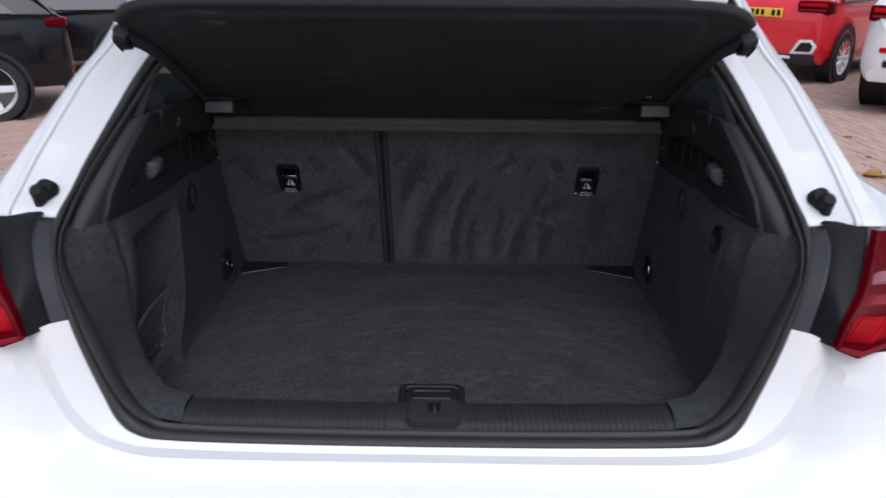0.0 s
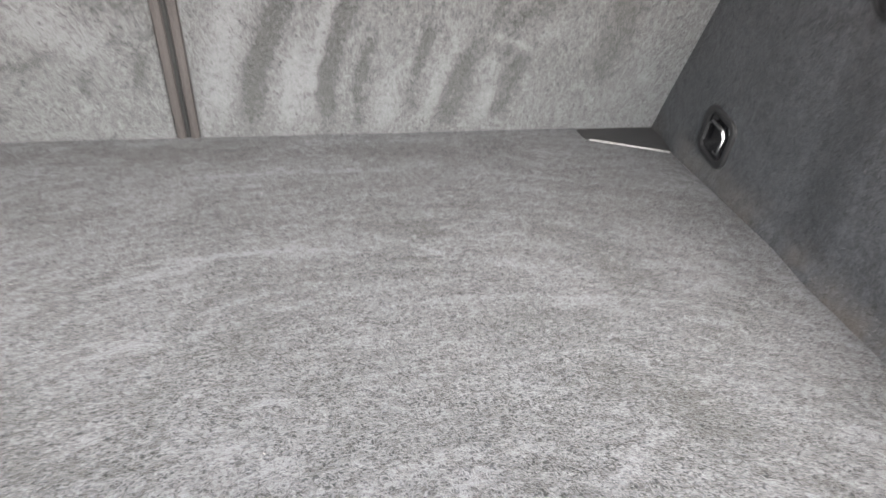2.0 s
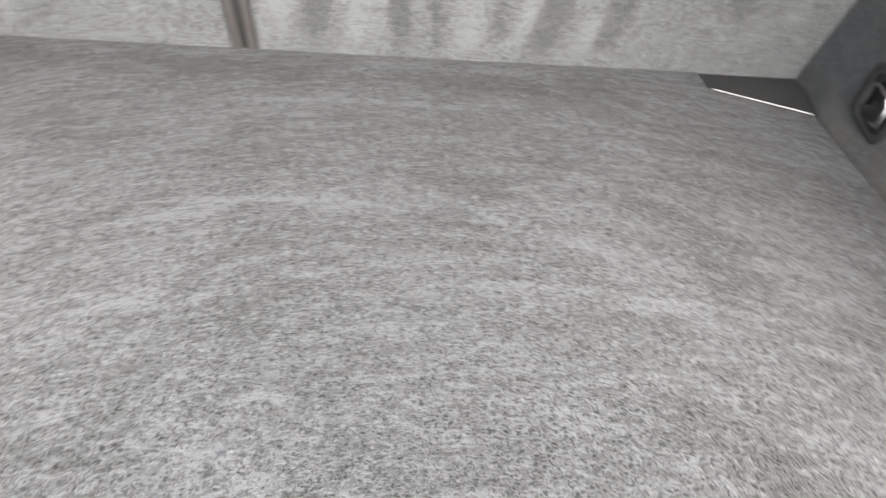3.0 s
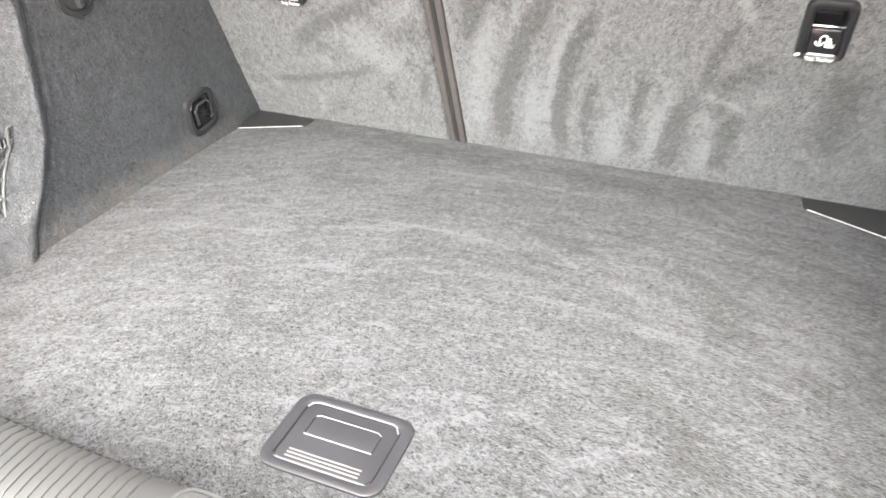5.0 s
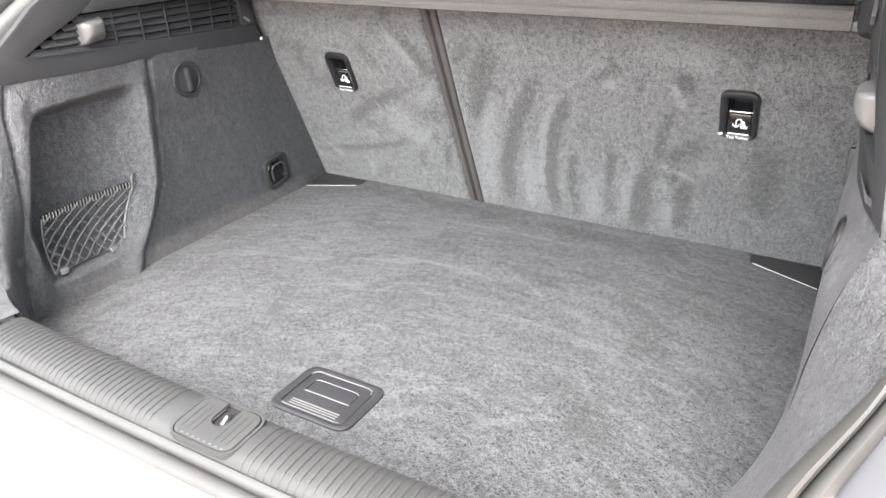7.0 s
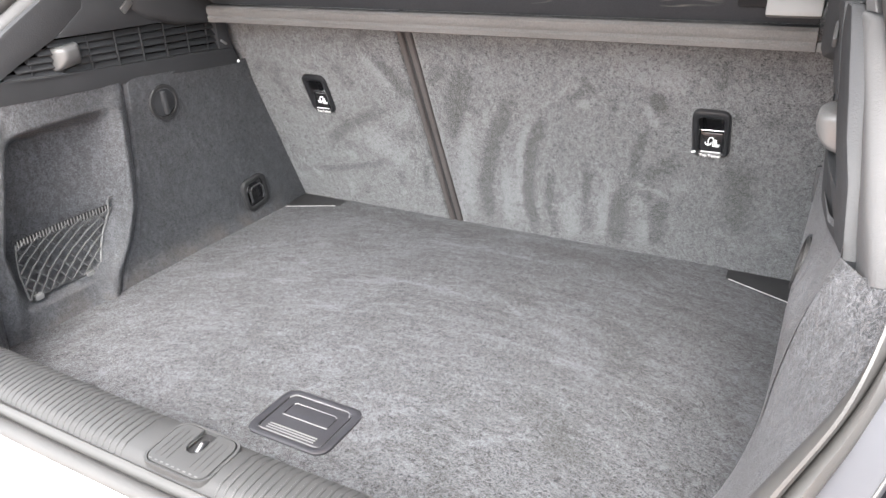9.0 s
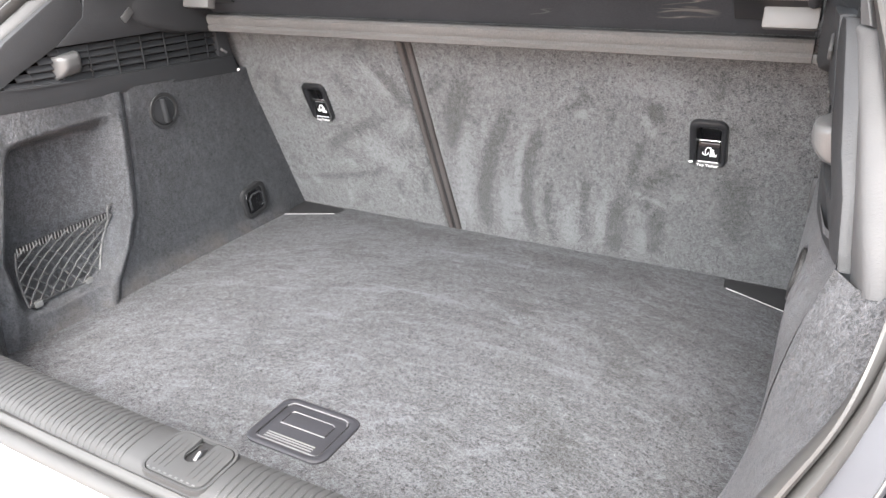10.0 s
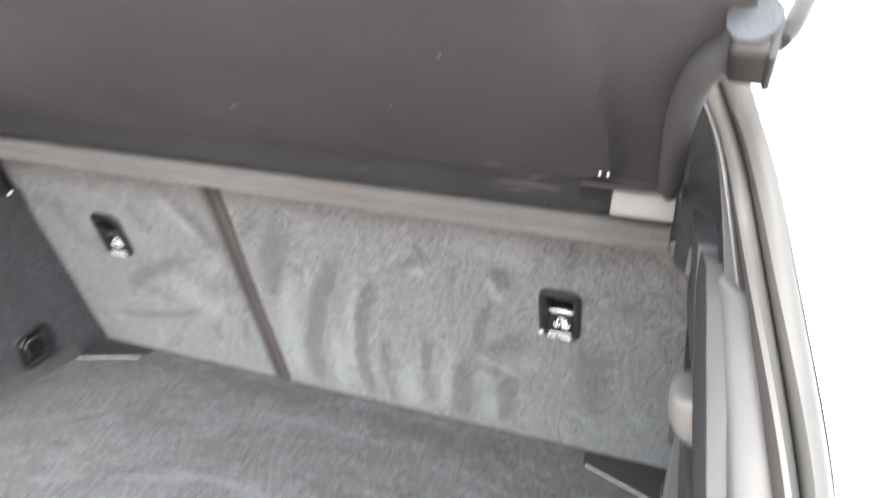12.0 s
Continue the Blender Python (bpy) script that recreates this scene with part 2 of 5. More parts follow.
def loft(bm, rings, closed=False, cap=False):
    vs = [[bm.verts.new(p) for p in r] for r in rings]
    n = len(vs[0])
    for a, b in zip(vs, vs[1:]):
        for k in range(n if closed else n - 1):
            j = (k + 1) % n
            bm.faces.new((a[k], a[j], b[j], b[k]))
    if cap:
        bm.faces.new(vs[0])
        bm.faces.new(vs[-1])
    return vs


def rounded(rings, times=2):
    """The same rings with more between them, their corners cut round."""
    for _ in range(times):
        out = [rings[0]]
        for a, b in zip(rings, rings[1:]):
            out += [[p.lerp(q, k) for p, q in zip(a, b)] for k in (.25, .75)]
        rings = out + [rings[-1]]
    return rings


def lofted(rings, closed=False, cap=False):
    bm = bmesh.new()
    loft(bm, rings, closed, cap)
    return bm


def tube(path, r, sides=8, closed=False, bm=None, flat=1.0):
    """A round bar along a path; r may be a list."""
    bm = bm or bmesh.new()
    path = [Vector(p) for p in path]
    n = len(path)
    up = None
    rings = []
    for k, p in enumerate(path):
        a = path[(k - 1) % n] if closed or k else p
        b = path[(k + 1) % n] if closed or k < n - 1 else p
        d = (b - a).normalized()
        if up is None:
            up = d.orthogonal().normalized()
        up = (up - d * up.dot(d)).normalized()
        side = d.cross(up)
        rad = r[k] if isinstance(r, (list, tuple)) else r
        rings.append([p + rad * (math.cos(t) * up + flat * math.sin(t) * side) for t in (2 * math.pi * i / sides for i in range(sides))])
    if closed:
        rings.append(rings[0])
        vs = [[bm.verts.new(p) for p in ring] for ring in rings[:-1]]
        vs.append(vs[0])
        for a, b in zip(vs, vs[1:]):
            for i in range(sides):
                j = (i + 1) % sides
                bm.faces.new((a[i], a[j], b[j], b[i]))
    else:
        loft(bm, rings, True, True)
    return bm


def box(sx, sy, sz, bevel=0.0, at=(0, 0, 0), seg=2, m=None, bm=None):
    own = bmesh.new()
    bmesh.ops.create_cube(own, size=1.0)
    bmesh.ops.scale(own, vec=(sx, sy, sz), verts=own.verts)
    if bevel:
        bmesh.ops.bevel(own, geom=own.edges[:], offset=bevel, segments=seg, affect="EDGES", profile=0.6)
    bmesh.ops.transform(own, matrix=(m or Matrix()) @ Matrix.Translation(at), verts=own.verts)
    return own if bm is None else join(bm, own)


def join(bm, own):
    me = bpy.data.meshes.new("joined")
    own.to_mesh(me)
    own.free()
    bm.from_mesh(me)
    bpy.data.meshes.remove(me)
    return bm


def prism(outline, depth, bevel=0.0, m=None, seg=2):
    """A flat outline (x, y) made thick along +z, with bevelled upper edges."""
    bm = bmesh.new()
    low = [bm.verts.new((x, y, 0)) for x, y in outline]
    base = bm.faces.new(low)
    top = bmesh.ops.extrude_face_region(bm, geom=[base])
    tv = [v for v in top["geom"] if isinstance(v, bmesh.types.BMVert)]
    bmesh.ops.translate(bm, vec=(0, 0, depth), verts=tv)
    if bevel:
        tf = [f for f in top["geom"] if isinstance(f, bmesh.types.BMFace)][0]
        bmesh.ops.bevel(bm, geom=list(tf.edges), offset=bevel, segments=seg, affect="EDGES", profile=0.6)
    if m:
        bmesh.ops.transform(bm, matrix=m, verts=bm.verts)
    return bm


def round_rect(w, h, r, n=5):
    out = []
    for cx, cy, a in ((w / 2 - r, h / 2 - r, 0), (-w / 2 + r, h / 2 - r, 90), (-w / 2 + r, -h / 2 + r, 180), (w / 2 - r, -h / 2 + r, 270)):
        out += [(cx + r * math.cos(radians(a + 90 * k / n)), cy + r * math.sin(radians(a + 90 * k / n))) for k in range(n + 1)]
    return out


def frame_ring(outer, inner, z0, z1, m=None, bevel=0.0008):
    """A frame between two outlines with the same number of points."""
    o, i = outer, inner
    b = bevel
    rings = [[(x, y, z0) for x, y in o], [(x, y, z1 - b) for x, y in o]]
    rings.append([(x + (u - x) * 0.12, y + (v - y) * 0.12, z1) for (x, y), (u, v) in zip(o, i)])
    rings.append([(u + (x - u) * 0.12, v + (y - v) * 0.12, z1) for (x, y), (u, v) in zip(o, i)])
    rings += [[(x, y, z1 - b) for x, y in i], [(x, y, z0) for x, y in i]]
    bm = lofted(rings, True)
    if m:
        bmesh.ops.transform(bm, matrix=m, verts=bm.verts)
    return bm


def axes(origin, x, y):
    """A pose from an origin and two directions."""
    x = Vector(x).normalized()
    z = x.cross(Vector(y)).normalized()
    y = z.cross(x)
    m = Matrix((x, y, z)).transposed().to_4x4()
    m.translation = origin
    return m


def lettering(text, size, m, mat, parent, name="lettering", depth=0.0002):
    cu = bpy.data.curves.new(name, "FONT")
    cu.body, cu.size, cu.extrude, cu.align_x, cu.align_y = text, size, depth, "CENTER", "CENTER"
    tmp = bpy.data.objects.new(name, cu)
    scene.collection.objects.link(tmp)
    me = bpy.data.meshes.new_from_object(tmp.evaluated_get(bpy.context.evaluated_depsgraph_get()))
    bpy.data.objects.remove(tmp)
    me.materials.clear()
    me.materials.append(mat)
    me.transform(m)
    ob = new(name, me)
    ob.parent = parent
    return ob


def strokes_at(points, strokes, wobble=1.0):
    """How light (+) or dark (-) bowed strokes (x0, y0, x1, y1, bow, half width, tone) leave each of many points."""
    p = np.array(points, float)
    p = p + wobble * (0.0035 * np.sin(p[:, ::-1] * 61.0 + 1.3) + 0.0016 * np.sin(p[:, ::-1] * 173.0))
    out = np.zeros(len(p))
    for x0, y0, x1, y1, bow, half_width, tone in strokes:
        a, b = np.array((x0, y0)), np.array((x1, y1))
        side = np.array((y0 - y1, x1 - x0)) / max(np.linalg.norm(b - a), 1e-6)
        c = (a + b) / 2 + 2 * bow * side
        near = np.full(len(p), 9.0)
        fade = np.zeros(len(p))
        ts = np.linspace(0, 1, 13)
        line = [(1 - t) ** 2 * a + 2 * t * (1 - t) * c + t * t * b for t in ts]
        for k, (u, v) in enumerate(zip(line, line[1:])):
            d = v - u
            s = np.clip((p - u) @ d / max(d @ d, 1e-12), 0, 1)
            far = np.linalg.norm(p - u - s[:, None] * d, axis=1)
            along = (k + s) / 12
            closer = far < near
            near = np.where(closer, far, near)
            fade = np.where(closer, np.minimum(1, 4.5 * np.minimum(along, 1 - along) + 0.25), fade)
        out += tone * fade * np.exp(-(near / half_width) ** 3)
    return out


def keep_marks(ob, values):
    ob.data.attributes.new("nap", "FLOAT", "POINT").data.foreach_set("value", np.clip(values, -1.5, 1.5))


# ---- the white hatchback: opening of the tailgate, right half, from the middle of the sill to the roof ----
SEAL_IN = [(0, 0.020, 0.672), (0.208, 0.020, 0.673), (0.385, 0.020, 0.678), (0.424, 0.022, 0.689), (0.453, 0.025, 0.712), (0.475, 0.03, 0.745), (0.496, 0.038, 0.792), (0.519, 0.049, 0.85), (0.55, 0.078, 0.903), (0.571, 0.116, 0.943), (0.574, 0.156, 0.966), (0.570, 0.198, 0.993), (0.557, 0.262, 1.037), (0.535, 0.36, 1.102), (0.516, 0.44, 1.157), (0.494, 0.488, 1.198), (0.448, 0.545, 1.295), (0.38, 0.63, 1.36), (0, 0.655, 1.375)]
SEAL_OUT = [(0, -0.014, 0.667), (0.209, -0.014, 0.668), (0.392, -0.012, 0.671), (0.448, -0.002, 0.674), (0.482, 0.013, 0.690), (0.507, 0.027, 0.739), (0.53, 0.039, 0.796), (0.547, 0.049, 0.851), (0.57, 0.078, 0.903), (0.584, 0.108, 0.946), (0.591, 0.150, 0.976), (0.588, 0.205, 1.006), (0.582, 0.262, 1.044), (0.562, 0.338, 1.104), (0.543, 0.402, 1.157), (0.518, 0.462, 1.208), (0.476, 0.555, 1.305), (0.4, 0.64, 1.375), (0, 0.665, 1.39)]
car = thing("hatchback_car", "white five-door hatchback parked with its tailgate open", "car")
N = 109
seal_in, seal_out = smoothed(SEAL_IN, N), smoothed(SEAL_OUT, N)


def off_seal(k, d):
    """A ring over the seal: k across it, d proud of it."""
    out = []
    for i, (p, q) in enumerate(zip(seal_in, seal_out)):
        along = seal_in[min(i + 1, N - 1)] - seal_in[max(i - 1, 0)]
        n = along.cross(q - p).normalized()
        if n.y > 0:
            n = -n
        out.append(p.lerp(q, k) + d * (1 - 0.25 * min(max((i - 44) / 16, 0), 1) - 0.42 * min(max((30 - i) / 16, 0), 1)) * n)
    out[0].x = out[-1].x = 0
    return out


def hoop(points):
    return [Vector((-p.x, p.y, p.z)) for p in reversed(points[1:])] + points[:-1]


# the weather seal: a fat inner bulb and a thinner outer lip of black rubber
lip = lambda prof: lofted([hoop(off_seal(k, d)) for k, d in prof], True)
weather_seal = part("weather_seal", lip(((-.02, -.012), (-.04, .000), (.04, .009), (.16, .0135), (.27, .0125), (.36, .008), (.40, .002), (.425, -.003))), SEAL_RUBBER, car, "black rubber weather seal round the boot opening")
part("outer_lip", lip(((.425, -.003), (.45, .003), (.54, .0085), (.68, .0105), (.84, .008), (.96, .003), (1.0, -.004))), SEAL_RUBBER, weather_seal, "black rubber lip")
# bumper: from the flange down and out over its shelf
def bumper_ring(points):
    return both(smoothed(points, 60))


B0 = SEAL_OUT[:7] + [(.541, .049, .845)]
B1 = [(0, -.019, .664), (.21, -.019, .664), (.398, -.017, .667), (.456, -.008, .670), (.499, .006, .680), (.543, .020, .722), (.563, .029, .780), (.571, .038, .842)]
B2 = [(0, -.022, .660), (.21, -.022, .660), (.402, -.020, .663), (.464, -.011, .666), (.511, .004, .676), (.552, .017, .721), (.573, .026, .781), (.581, .035, .838)]
B3 = [(0, -0.008, 0.634), (0.21, -0.008, 0.634), (0.412, -0.007, 0.636), (0.49, 0.004, 0.642), (0.553, 0.027, 0.656), (0.588, 0.034, 0.718), (0.606, 0.04, 0.782), (0.611, 0.046, 0.822)]
B4 = [(0, -.022, .624), (.21, -.022, .624), (.416, -.021, .626), (.502, -.012, .634), (.566, .004, .650), (.602, .010, .713), (.622, .014, .778), (.626, .022, .816)]
BS = [(0, -.058, .606), (.21, -.058, .606), (.42, -.057, .608), (.53, -.050, .617), (.61, -.037, .650), (.655, -.016, .707), (.675, -.002, .770), (.672, .008, .831)]
K1 = [(0, -.110, .594), (.21, -.109, .594), (.43, -.105, .596), (.56, -.09, .607), (.66, -.065, .64), (.715, -.03, .70), (.745, .000, .77), (.752, .032, .846)]
B5 = [(0, -.165, .54), (.21, -.163, .54), (.44, -.152, .54), (.61, -.125, .55), (.75, -.065, .575), (.825, .01, .62), (.85, .08, .68), (.850, .19, .83)]
B6 = [(0, -.18, .46), (.21, -.178, .46), (.45, -.165, .46), (.63, -.135, .46), (.77, -.07, .46), (.85, .02, .47), (.875, .12, .48), (.885, .25, .49)]
B7 = [(0, -.15, .30), (.21, -.148, .30), (.45, -.135, .30), (.62, -.105, .30), (.76, -.04, .30), (.84, .05, .30), (.87, .15, .30), (.88, .26, .30)]
B8 = [(0, -.06, .20), (.21, -.06, .20), (.44, -.05, .20), (.61, -.02, .20), (.74, .03, .20), (.82, .10, .20), (.85, .18, .20), (.86, .27, .20)]
part("rear_bumper", lofted([bumper_ring(b) for b in (B0, B1, B2, B3, B4, BS, K1, B5, B6, B7, B8)]), WHITE, car, "white painted rear bumper")

# D pillars and the body side, mirrored for the two sides
PI = [(0.593, 0.188, 0.925), (0.593, 0.166, 0.961), (0.593, 0.16, 0.975), (0.589, 0.207, 1.005), (0.583, 0.264, 1.043), (0.563, 0.34, 1.104), (0.544, 0.404, 1.157), (0.519, 0.464, 1.208), (0.477, 0.557, 1.305), (0.401, 0.642, 1.375)]
P1 = [(0.618, 0.189, 0.925), (0.618, 0.167, 0.961), (0.618, 0.161, 0.975), (0.615, 0.208, 1.005), (0.61, 0.265, 1.043), (0.591, 0.341, 1.104), (0.571, 0.405, 1.157), (0.545, 0.465, 1.208), (0.503, 0.558, 1.305), (0.428, 0.643, 1.375)]
P2 = [(0.624, 0.192, 0.924), (0.624, 0.17, 0.96), (0.624, 0.164, 0.974), (0.62, 0.211, 1.005), (0.615, 0.268, 1.043), (0.596, 0.344, 1.103), (0.577, 0.408, 1.156), (0.55, 0.468, 1.208), (0.508, 0.561, 1.305), (0.432, 0.646, 1.375)]
P3 = [(0.659, 0.174, 0.931), (0.659, 0.152, 0.967), (0.659, 0.146, 0.981), (0.658, 0.193, 1.011), (0.655, 0.25, 1.048), (0.638, 0.326, 1.107), (0.619, 0.39, 1.16), (0.591, 0.45, 1.21), (0.551, 0.543, 1.306), (0.477, 0.628, 1.375)]
P4 = [(0.66, 0.168, 0.933), (0.66, 0.146, 0.969), (0.66, 0.14, 0.983), (0.659, 0.187, 1.012), (0.656, 0.244, 1.05), (0.64, 0.32, 1.108), (0.622, 0.384, 1.161), (0.593, 0.444, 1.211), (0.553, 0.537, 1.306), (0.48, 0.622, 1.375)]
P5 = [(0.663, 0.167, 0.934), (0.663, 0.145, 0.97), (0.663, 0.139, 0.984), (0.662, 0.186, 1.013), (0.659, 0.243, 1.05), (0.644, 0.319, 1.109), (0.625, 0.383, 1.161), (0.596, 0.443, 1.211), (0.556, 0.536, 1.306), (0.484, 0.621, 1.375)]
PX = [(0.669, 0.171, 0.932), (0.669, 0.149, 0.968), (0.669, 0.143, 0.982), (0.668, 0.19, 1.012), (0.665, 0.247, 1.049), (0.649, 0.323, 1.108), (0.631, 0.387, 1.16), (0.602, 0.447, 1.21), (0.562, 0.54, 1.306), (0.488, 0.625, 1.376)]
PY = [(0.671, 0.168, 0.933), (0.671, 0.146, 0.969), (0.671, 0.14, 0.983), (0.67, 0.187, 1.013), (0.668, 0.244, 1.05), (0.653, 0.32, 1.109), (0.634, 0.384, 1.161), (0.605, 0.444, 1.211), (0.565, 0.537, 1.306), (0.492, 0.622, 1.376)]
PZ = [(0.705, 0.175, 0.931), (0.705, 0.153, 0.967), (0.705, 0.147, 0.981), (0.699, 0.194, 1.011), (0.69, 0.251, 1.048), (0.667, 0.327, 1.107), (0.643, 0.391, 1.16), (0.614, 0.451, 1.21), (0.574, 0.544, 1.306), (0.501, 0.629, 1.376)]
P6 = [(0.8, 0.24, 0.93), (0.8, 0.22, 0.972), (0.75, 0.285, 0.99), (0.73, 0.32, 1.01), (0.715, 0.375, 1.045), (0.69, 0.455, 1.108), (0.665, 0.53, 1.165), (0.64, 0.605, 1.224), (0.585, 0.735, 1.33), (0.52, 0.83, 1.412)]
P7 = [(0.886, 0.62, 0.89), (0.886, 0.62, 0.93), (0.885, 0.63, 0.95), (0.86, 0.64, 1), (0.84, 0.66, 1.04), (0.795, 0.7, 1.11), (0.75, 0.76, 1.18), (0.72, 0.8, 1.23), (0.65, 0.88, 1.335), (0.55, 0.95, 1.43)]
for side in (1, -1):
    rings = [smoothed([(side * x, y, z) for x, y, z in p], 45) for p in (PI, P1, P2, P3, P4, P5, PX, PY, PZ, P6, P7)]
    part("quarter_panel", lofted(rings), WHITE, car, "white painted rear pillar with a drain channel")
    lower = [[(side * x, y, z) for x, y, z in row] for row in (
        [(.83, .30, .97), (.885, .62, .94), (.885, 1.9, .95), (.88, 3.4, .93)],
        [(.875, .28, .80), (.892, .62, .80), (.892, 1.9, .80), (.89, 3.4, .80)],
        [(.885, .25, .49), (.895, .62, .55), (.895, 1.9, .50), (.89, 3.4, .50)],
        [(.86, .27, .20), (.87, .62, .30), (.87, 1.9, .20), (.86, 3.4, .22)])]
    part("side_panel", lofted(lower), WHITE, car)

# tail lights with their black housings and the grey closing panels
LENS_RINGS = [
    [(.600, .030, .829), (.608, .036, .864), (.642, .066, .910), (.682, .136, .974)],
    [(.598, .014, .828), (.608, .018, .862), (.643, .050, .908), (.686, .124, .976)],
    [(.625, .000, .822), (.648, .008, .862), (.680, .042, .912), (.718, .120, .976)],
    [(.680, .012, .838), (.710, .028, .870), (.735, .066, .916), (.760, .138, .975)],
    [(.76, .08, .838), (.79, .10, .872), (.80, .13, .92), (.80, .19, .972)],
    [(.840, .30, .835), (.853, .30, .87), (.850, .30, .925), (.83, .30, .97)]]
lens_rings = [smoothed(r, 41) for r in LENS_RINGS]


def on_lens(u, v, proud=0.0):
    """A point over the lens: u from its inner edge outwards, v from its foot up."""
    def at(a, b):
        a, b = min(max(a, 0), 4.999), min(max(b, 0), .9999) * 40
        i, j = int(a), int(b)
        r = [lens_rings[q][j].lerp(lens_rings[q][j + 1], b - j) for q in (i, i + 1)]
        return r[0].lerp(r[1], a - i)

    n = (at(u + .05, v) - at(u - .05, v)).cross(at(u, v + .02) - at(u, v - .02)).normalized()
    return at(u, v) + (n if n.y < 0 else -n) * proud


def lens_patch(side, u0, u1, low, top, proud, n=14):
    """A field of the lens between two heights, each given at its inner and outer end."""
    grid = []
    for j in range(7):
        row = []
        for i in range(n + 1):
            a = i / n
            v0, v1 = low[0] + (low[1] - low[0]) * a, top[0] + (top[1] - top[0]) * a
            p = on_lens(u0 + (u1 - u0) * a, v0 + (v1 - v0) * j / 6, proud if 0 < i < n and 0 < j < 6 else -.001)
            row.append(Vector((side * p.x, p.y, p.z)))
        grid.append(row)
    return lofted(grid)


for side in (1, -1):
    def sd(points):
        return [Vector((side * x, y, z)) for x, y, z in points]

    closing = ([(.538, .052, .838), (.560, .079, .903), (.581, .121, .944), (.596, .158, .967)],
        [(.552, .044, .838), (.574, .070, .903), (.597, .112, .946), (.604, .143, .969)],
        [(.566, .040, .836), (.588, .064, .904), (.609, .106, .948), (.613, .139, .971)],
        [(.570, .046, .835), (.593, .070, .904), (.614, .112, .948), (.617, .145, .971)])
    light = part("tail_light", lofted([smoothed(sd(r), 24) for r in closing]), CLOSING, car, "tail light in a matt grey and black housing")
    part("edge_bead", tube(smoothed(sd(closing[2]), 24), .0012, 6), HOOK, light, "pale edge of the closing panel")
    rings = [
        [(.568, .050, .834), (.592, .072, .904), (.613, .114, .948), (.616, .147, .972)],
        [(.580, .038, .832), (.602, .058, .900), (.626, .096, .944), (.640, .138, .975)],
        [(.600, .026, .826), (.606, .030, .866), (.637, .062, .908), (.672, .130, .973)],
        [(.604, .036, .829), (.612, .042, .866), (.645, .074, .908), (.682, .142, .972)]]
    part("housing", lofted([smoothed(sd(r + [(r[3][0], r[3][1] + .006, r[3][2] + .003), (r[3][0], r[3][1] + .05, r[3][2] + .004)]), 34) for r in rings]), HOUSING, light, "matt black housing")
    lens = part("lens", lofted([sd([tuple(p) for p in r]) for r in lens_rings]), LENS, light, "glossy red lens")
    part("lens_edge", tube([Vector((side * p.x, p.y, p.z)) for p in (on_lens(1.06, k / 24, .0004) for k in range(1, 24))], .0007, 5), LENS_PINK, lens, "pale inner edge line")
    part("lens_strip", lens_patch(side, 1.12, 4.6, (.70, .74), (.77, .82), .004), LENS_PALE, lens, "pale strip in the lens")
    part("upper_lamp", lens_patch(side, 1.5, 4.4, (.855, .87), (.93, .94), .0025), LENS_BRIGHT, lens, "bright red upper lamp")
    part("middle_lamp", lens_patch(side, 1.12, 3.6, (.545, .58), (.645, .68), .002), LENS_PINK, lens, "pale red middle lamp")
    block = part("lens_block", lens_patch(side, 1.16, 2.9, (.17, .23), (.48, .52), .0025), LENS_BRIGHT, lens, "bright red ribbed block in the lens")
    for k in range(13):
        a = (k + .6) / 13
        part("lens_rib", tube([Vector((side * p.x, p.y, p.z)) for p in (on_lens(1.16 + 1.74 * a + .10 * q, .18 + .06 * a + .29 * q, .0028) for q in (0, .33, .67, 1))], .0011, 5), LENS, block)
    part("lower_lamp", lens_patch(side, 1.10, 3.4, (.02, .03), (.105, .16), .002), LENS_PINK, lens, "dull pink lower lamp")
    # rubber buffer on the pillar
    base = Vector((side * .628, .196, .992))
    out = Vector((-side * .10, -.82, .52)).normalized()
    m = axes(base, (side * .9, .25, 0), out.cross(Vector((side * .9, .25, 0))))
    buf = part("rubber_buffer", prism(round_rect(.034, .054, .016), .018, .005, m @ pose(0, 0, 0, 0, 0, side * 25)), RUBBER, car, "black rubber stop buffer")
    part("buffer_stem", tube([base + out * d for d in (.008, .020, .024, .036, .040)], [.014, .014, .0115, .0115, .008], 14), RUBBER, buf)

# ---- sill trim with ribs, striker cover and latch ----
SX = [-.386 + .772 * k / 40 for k in range(41)]


def sill_y(x, k):
    return k + 0.006 * (x / .386) ** 2


rows = []
for y, z in ((.10, .598), (.090, .634), (.085, .672), (.079, .685), (.066, .6905), (.042, .6905), (.026, .6885), (.019, .6845), (.0155, .678), (.018, .666)):
    rows.append([(x, sill_y(x, y), z) for x in SX])
bm = lofted(rows)
# an opening under the latch striker
bmesh.ops.delete(bm, geom=[q for q in bm.faces if 0 < q.calc_center_median().x < .02 and .045 < q.calc_center_median().y < .078], context="FACES")
sill = part("sill_trim", bm, SILL, car, "grey ribbed plastic loading sill")
RIB = None
for k in range(-40, 41):
    x = k * .0095
    if abs(x) < .058 or abs(x) > .378:
        continue
    if RIB is None:
        b = tube([(0, y, z) for y, z in ((.084, .6774), (.077, .6851), (.064, .6903), (.042, .6903), (.027, .6885), (.0198, .6843), (.0163, .678), (.0175, .671))], [.0010, .0017, .0019, .0019, .0018, .0016, .0014, .0008], 6)
        rib = part("rib", b, SILL, sill)
        RIB = rib.data
    else:
        rib = new("rib", RIB)
        rib.parent = sill
    rib.location = (x, 0.006 * (x / .386) ** 2, 0)
m = axes((.0085, .046, .6890), (1, 0, 0), (0, 1, .06))
rr = round_rect(.080, .056, .012)
slot = []
